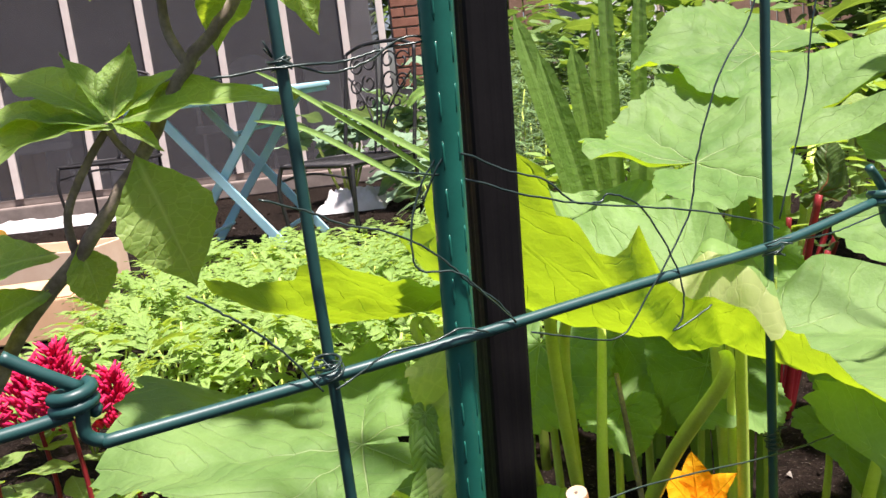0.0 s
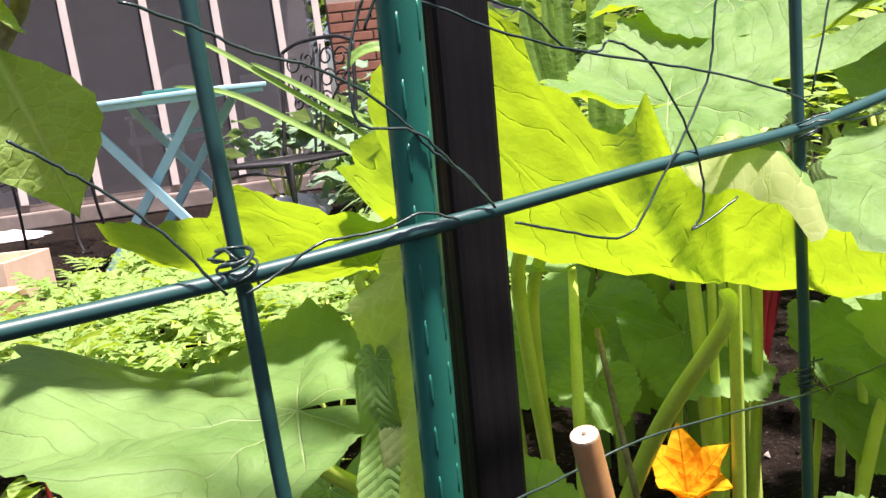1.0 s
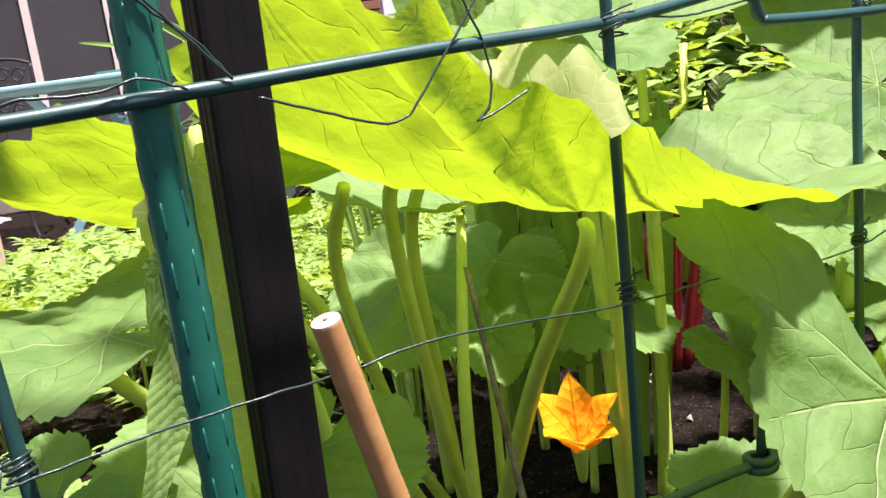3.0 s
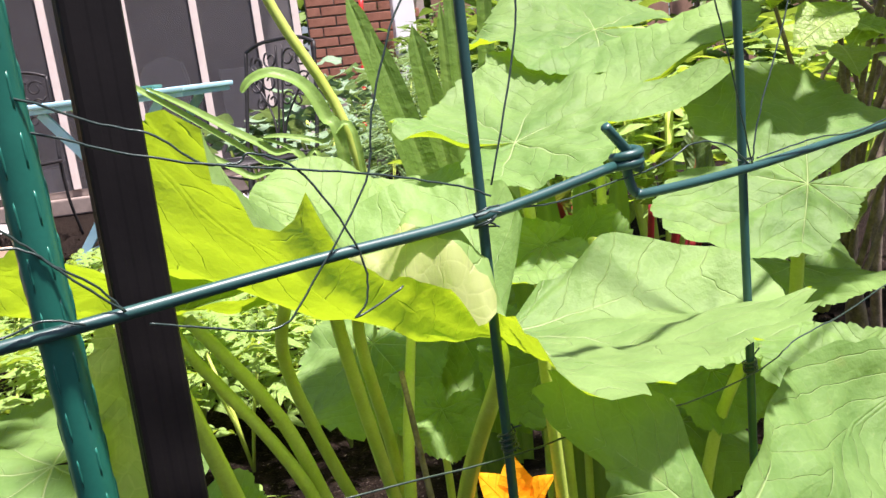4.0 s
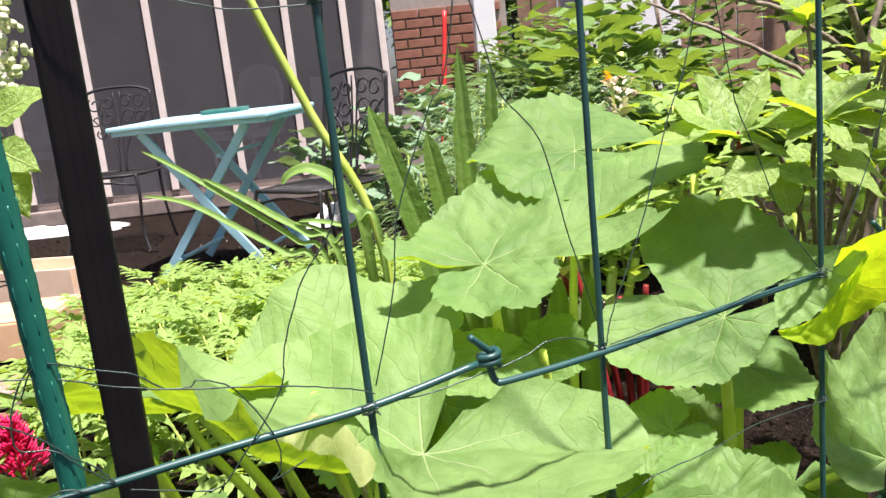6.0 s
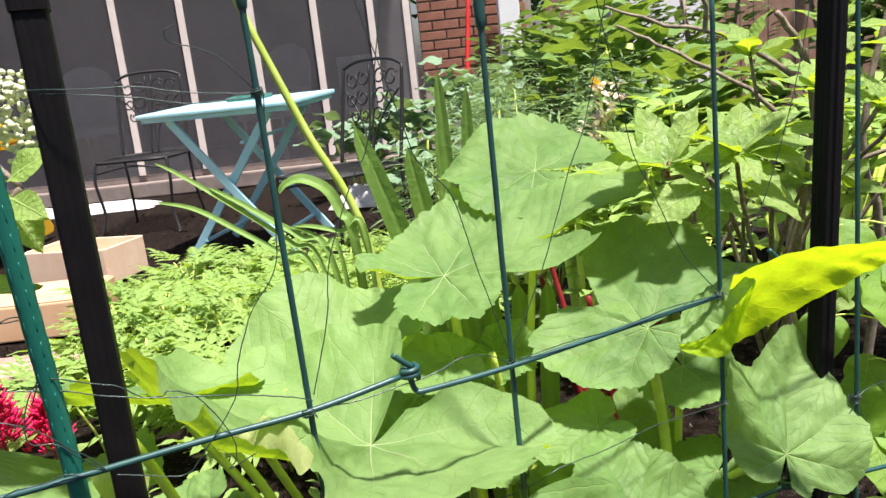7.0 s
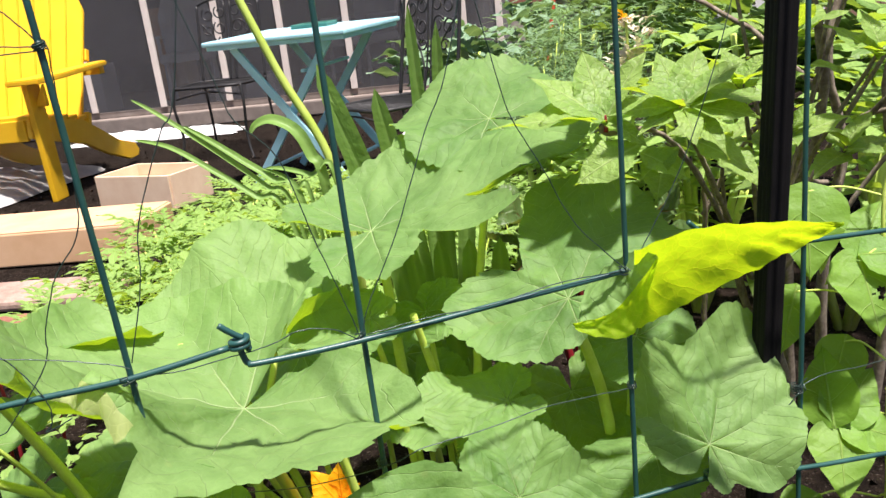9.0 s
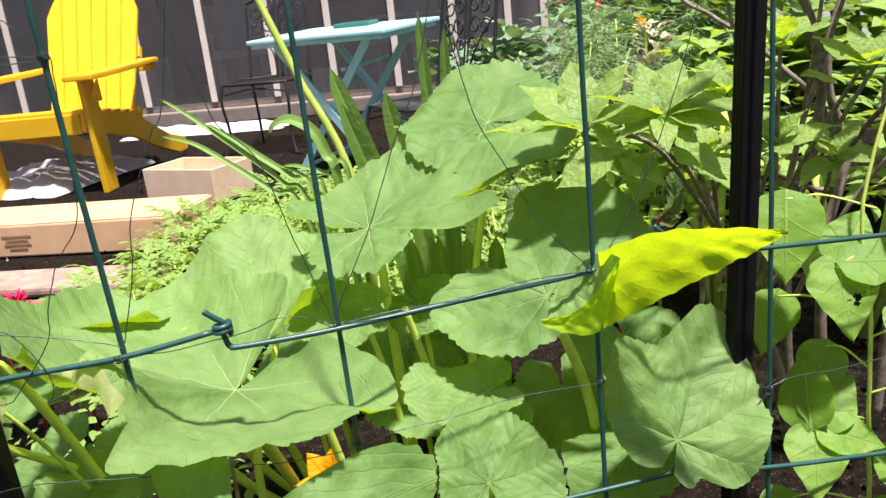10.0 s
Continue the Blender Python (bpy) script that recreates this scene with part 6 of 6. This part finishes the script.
def board_fence():
    f = thing("fence_boards", "weathered brown wooden board fence behind the garden", "fence", pose(0, 0, 0), kind="structure")
    rng = random.Random(14)
    board = box_mesh(0.138, 0.02, 1.55, FENCEWOOD, 0.004, (0, 0, 0.775))
    for k in range(40):
        x = 0.9 + 0.145 * k
        piece("board", board, f, "", pose(x, 8.4 + 0.12 * x, rng.uniform(-0.01, 0.02), 0, rng.uniform(-0.6, 0.6), 6.8))
    for z in (0.35, 1.25):
        piece("rail", beam((0.8, 8.53, z), (6.8, 9.25, z), 0.08, 0.04, FENCEWOOD), f)
    return f


board_fence()
solid("garden_shed", box_mesh(0.9, 0.8, 1.9, WHITEPAINT, 0.01, (0, 0, 0.95)), "white painted shed wall behind the garden", "shed", pose(1.75, 7.9, 0, 0, 0, 8))
solid("white_post", box_mesh(0.16, 0.12, 1.8, WHITEPAINT, 0.01, (0, 0, 0.9)), "white post beside the brick wall", "post", pose(0.43, 6.15, 0, 0, 0, 8))
solid("broom_handle", tube([(0.00, 5.9, 0.0), (0.08, 6.05, 0.7), (0.14, 6.15, 1.30)], 0.018, REDPLASTIC, 0.018, 10), "red plastic tool handle leaning on the brick wall", "tool handle")


def bush(name, label, category, x, y, r, h, blade, count, mat, seed, size=(0.8, 1.3), group="garden greens", low=0.1, flat=0.5):
    """A leafy plant: stems from the ground and single blades, thicker outside, with an uneven outline."""
    rng = random.Random(seed)
    b = thing(name, label, category, pose(x, y, 0), group)
    lobes = [(rng.uniform(-0.5, 0.5) * r, rng.uniform(-0.5, 0.5) * r, rng.uniform(0.45, 0.85) * h, rng.uniform(0.35, 0.6)) for _ in range(7)]
    lines = [([(0.1 * lx, 0.1 * ly, 0), (0.6 * lx, 0.6 * ly, 0.5 * lz), (lx, ly, lz)], 0.0022 if mat is FEATHER else 0.006 + 0.006 * h) for lx, ly, lz, _ in lobes]
    piece("stem", tubes(lines, PETIOLE if h < 1.2 else BARK, 6), b)
    items = []
    for i in range(count):
        lx, ly, lz, q = lobes[i % 7]
        a, e = rng.uniform(0, 6.28), math.asin(rng.uniform(-0.7, 1))
        d = Vector((math.cos(a) * math.cos(e), math.sin(a) * math.cos(e), math.sin(e)))
        c = Vector((lx, ly, lz)) + Vector((d.x * r * q, d.y * r * q, d.z * h * 0.28)) * rng.uniform(0.35, 1.05)
        c.z = max(c.z, low * h)
        way = d + Vector((rng.uniform(-0.6, 0.6), rng.uniform(-0.6, 0.6), rng.uniform(-0.6, 0.3)))
        up = Vector((-d.x * flat + rng.uniform(-0.4, 0.4), -d.y * flat + rng.uniform(-0.4, 0.4), 1.0))
        s = rng.uniform(*size)
        items.append((blade[i % len(blade)], basis(c, up, way) @ Matrix.Diagonal((s, s, s, 1))))
    piece("foliage", joined(items, mat), b)
    return b


KALE_BLADES = [oval_blade(0.16, 0.11, KALE, 0.15, 0.25, 0.012, 60 + s, 0.9, teeth=0.06, rows=8) for s in range(2)]
BIG_BLADES = [oval_blade(0.20, 0.11, COLLARD, 0.2, 0.2, 0.01, 70 + s, 0.9, teeth=0.03, rows=8) for s in range(2)]
FINE_BLADES = [oval_blade(0.055, 0.006, FEATHER, 0.2, 0.3, 0.0, 80 + s, rows=3) for s in range(2)]
SMALL_BLADES = [oval_blade(0.06, 0.03, HERB, 0.2, 0.2, 0.0, 90 + s, rows=4) for s in range(2)]
TREE_BLADES = [oval_blade(0.11, 0.06, FAR, 0.2, 0.2, 0.0, 95 + s, rows=4) for s in range(2)]

KL = "blue green kale with broad ruffled leaves"
bush("kale_plant", KL + " beside the iron chair", "kale", -0.18, 4.55, 0.28, 0.62, KALE_BLADES, 60, KALE, 1)
bush("kale_plant", KL + " behind the iron chair", "kale", -0.62, 5.0, 0.26, 0.58, KALE_BLADES, 55, KALE, 2)
bush("kale_plant", KL, "kale", 0.05, 5.1, 0.30, 0.78, KALE_BLADES, 60, KALE, 3)
bush("kale_plant", KL, "kale", -0.05, 3.7, 0.22, 0.42, KALE_BLADES, 45, KALE, 4)
bush("kale_plant", KL, "kale", 0.30, 4.6, 0.28, 0.70, KALE_BLADES, 50, KALE, 5)
DL = "feathery pale green dill with fine thread leaves"
for k, (x, y, h) in enumerate(((0.22, 3.2, 0.75), (0.42, 3.4, 0.80), (0.34, 2.9, 0.66), (0.12, 2.8, 0.56), (0.55, 3.7, 0.85), (0.20, 3.9, 0.78), (0.62, 2.6, 0.70), (0.48, 2.4, 0.58), (0.78, 2.75, 0.78))):
    bush("dill_plant", DL, "dill", x, y, 0.24, h, FINE_BLADES, 620, FEATHER, 10 + k, (0.8, 1.6), "dill bed", 0.15, 0.1)
CL = "leafy collard plant with broad bright green leaves"
for k, (x, y, h) in enumerate(((0.86, 3.1, 0.95), (1.02, 2.7, 0.72), (1.15, 2.9, 0.72), (1.30, 2.5, 0.66), (0.75, 3.6, 0.95), (1.05, 3.8, 0.78))):
    bush("collard_plant", CL, "collard", x, y, 0.25, h, BIG_BLADES, 70, COLLARD, 30 + k, (0.7, 1.2), "collard bed")
for k, (x, y, h, r) in enumerate(((0.52, 1.75, 0.58, 0.2), (0.75, 1.8, 0.62, 0.24), (1.05, 1.7, 0.72, 0.26), (1.35, 1.6, 0.8, 0.3), (0.40, 2.05, 0.5, 0.2), (1.3, 2.0, 0.70, 0.3))):
    bush("leafy_bush", "small-leaved green bush behind the shrub stems", "bush", x, y, r, h, SMALL_BLADES, 260, HERB, 50 + k, (0.7, 1.4), "back bushes")
for k, (x, y, h, r) in enumerate(((0.9, 6.4, 1.3, 0.7), (1.9, 6.2, 1.5, 0.8), (2.9, 6.0, 1.7, 0.9), (2.6, 4.6, 1.1, 0.6), (0.7, 5.4, 0.95, 0.5), (3.6, 5.2, 1.8, 0.9))):
    bush("leafy_bush", "tall loose green bush at the back of the garden", "bush", x, y, r, h, TREE_BLADES, 460, FAR, 70 + k, (0.9, 1.6), "far bushes")


def tree(x, y, h, seed):
    rng = random.Random(seed)
    t = thing("tree", "leafy green tree behind the garden fence", "tree", pose(x, y, 0), "far trees")
    piece("trunk", tube([(0, 0, 0), (0.05, 0, h * 0.3), (0, 0.05, h * 0.6)], 0.16, BARK, 0.07, 10), t)
    items = []
    for c in range(16):
        p = Vector((rng.uniform(-1, 1) * h * 0.32, rng.uniform(-1, 1) * h * 0.32, h * rng.uniform(0.35, 1.0)))
        piece("limb", tube([(0, 0, h * 0.4), Vector((0, 0, h * 0.5)).lerp(p, 0.5), p], 0.05, BARK, 0.012, 6), t)
        for i in range(90):
            d = Vector((rng.gauss(0, 1), rng.gauss(0, 1), rng.gauss(0, 0.8))) * h * 0.075
            s = rng.uniform(1.6, 3.2)
            items.append((TREE_BLADES[i % 2], basis(p + d, (rng.uniform(-0.5, 0.5), rng.uniform(-0.5, 0.5), 1), (rng.uniform(-1, 1), rng.uniform(-1, 1), -0.3)) @ Matrix.Diagonal((s, s, s, 1))))
    piece("crown", joined(items, FAR), t)
    return t


for k, (x, y, h) in enumerate(((1.0, 11.5, 4.5), (3.2, 11.0, 5.0), (5.4, 10.5, 4.8), (7.5, 8.5, 4.5), (-0.4, 13.0, 5.0))):
    tree(x, y, h, 100 + k)


def dry_flower():
    rng = random.Random(41)
    f = thing("dried_flower", "faded cream flower spike with a few orange petals", "flower", pose(0.60, 1.80, 0))
    piece("stem", tube([(0.02, 0, 0), (0.01, 0, 0.4), (0, 0, 0.70)], 0.005, PETIOLE, 0.003, 7), f)
    bract = oval_blade(0.026, 0.018, CREAM, 0.3, 0.3, 0.002, 3, rows=5)
    petal = oval_blade(0.020, 0.014, PETAL, 0.3, 0.3, 0.002, 4, rows=5)
    for name, blade, mat, n, z0, z1, spread in (("flower_head", bract, CREAM, 120, 0.56, 0.70, 0.030), ("petal_tuft", petal, PETAL, 9, 0.70, 0.715, 0.010)):
        items = []
        for i in range(n):
            d = Vector((rng.gauss(0, 1), rng.gauss(0, 1), rng.gauss(0, 0.7))).normalized()
            z = rng.uniform(z0, z1)
            lean = 0.02 * math.sin(z * 40)
            c = Vector((lean, 0, z)) + d * spread * rng.uniform(0.2, 1.2)
            k = rng.uniform(0.5, 1.1)
            items.append((blade, basis(c, (-d.x + rng.uniform(-0.5, 0.5), -d.y, 0.8), d) @ Matrix.Diagonal((k, k, k, 1))))
        piece(name, joined(items, mat), f, "orange petal tuft" if name == "petal_tuft" else "")
    return f


dry_flower()


def brick_pieces():
    brick = box_mesh(0.205, 0.05, 0.062, BRICK, 0.004)
    half = box_mesh(0.098, 0.05, 0.062, BRICK, 0.004)
    for r in range(9):
        z = 0.72 + 0.075 * r
        off = 0.1075 if r % 2 else 0.0
        if off:
            piece("brick", half, BRICK_WALL, "", Matrix.Translation((0.052, 0.012, z)))
        for k in range(4):
            x = 0.105 + off + 0.215 * k
            if x < 0.84:
                piece("brick", brick, BRICK_WALL, "", Matrix.Translation((x, 0.012, z)))


brick_pieces()
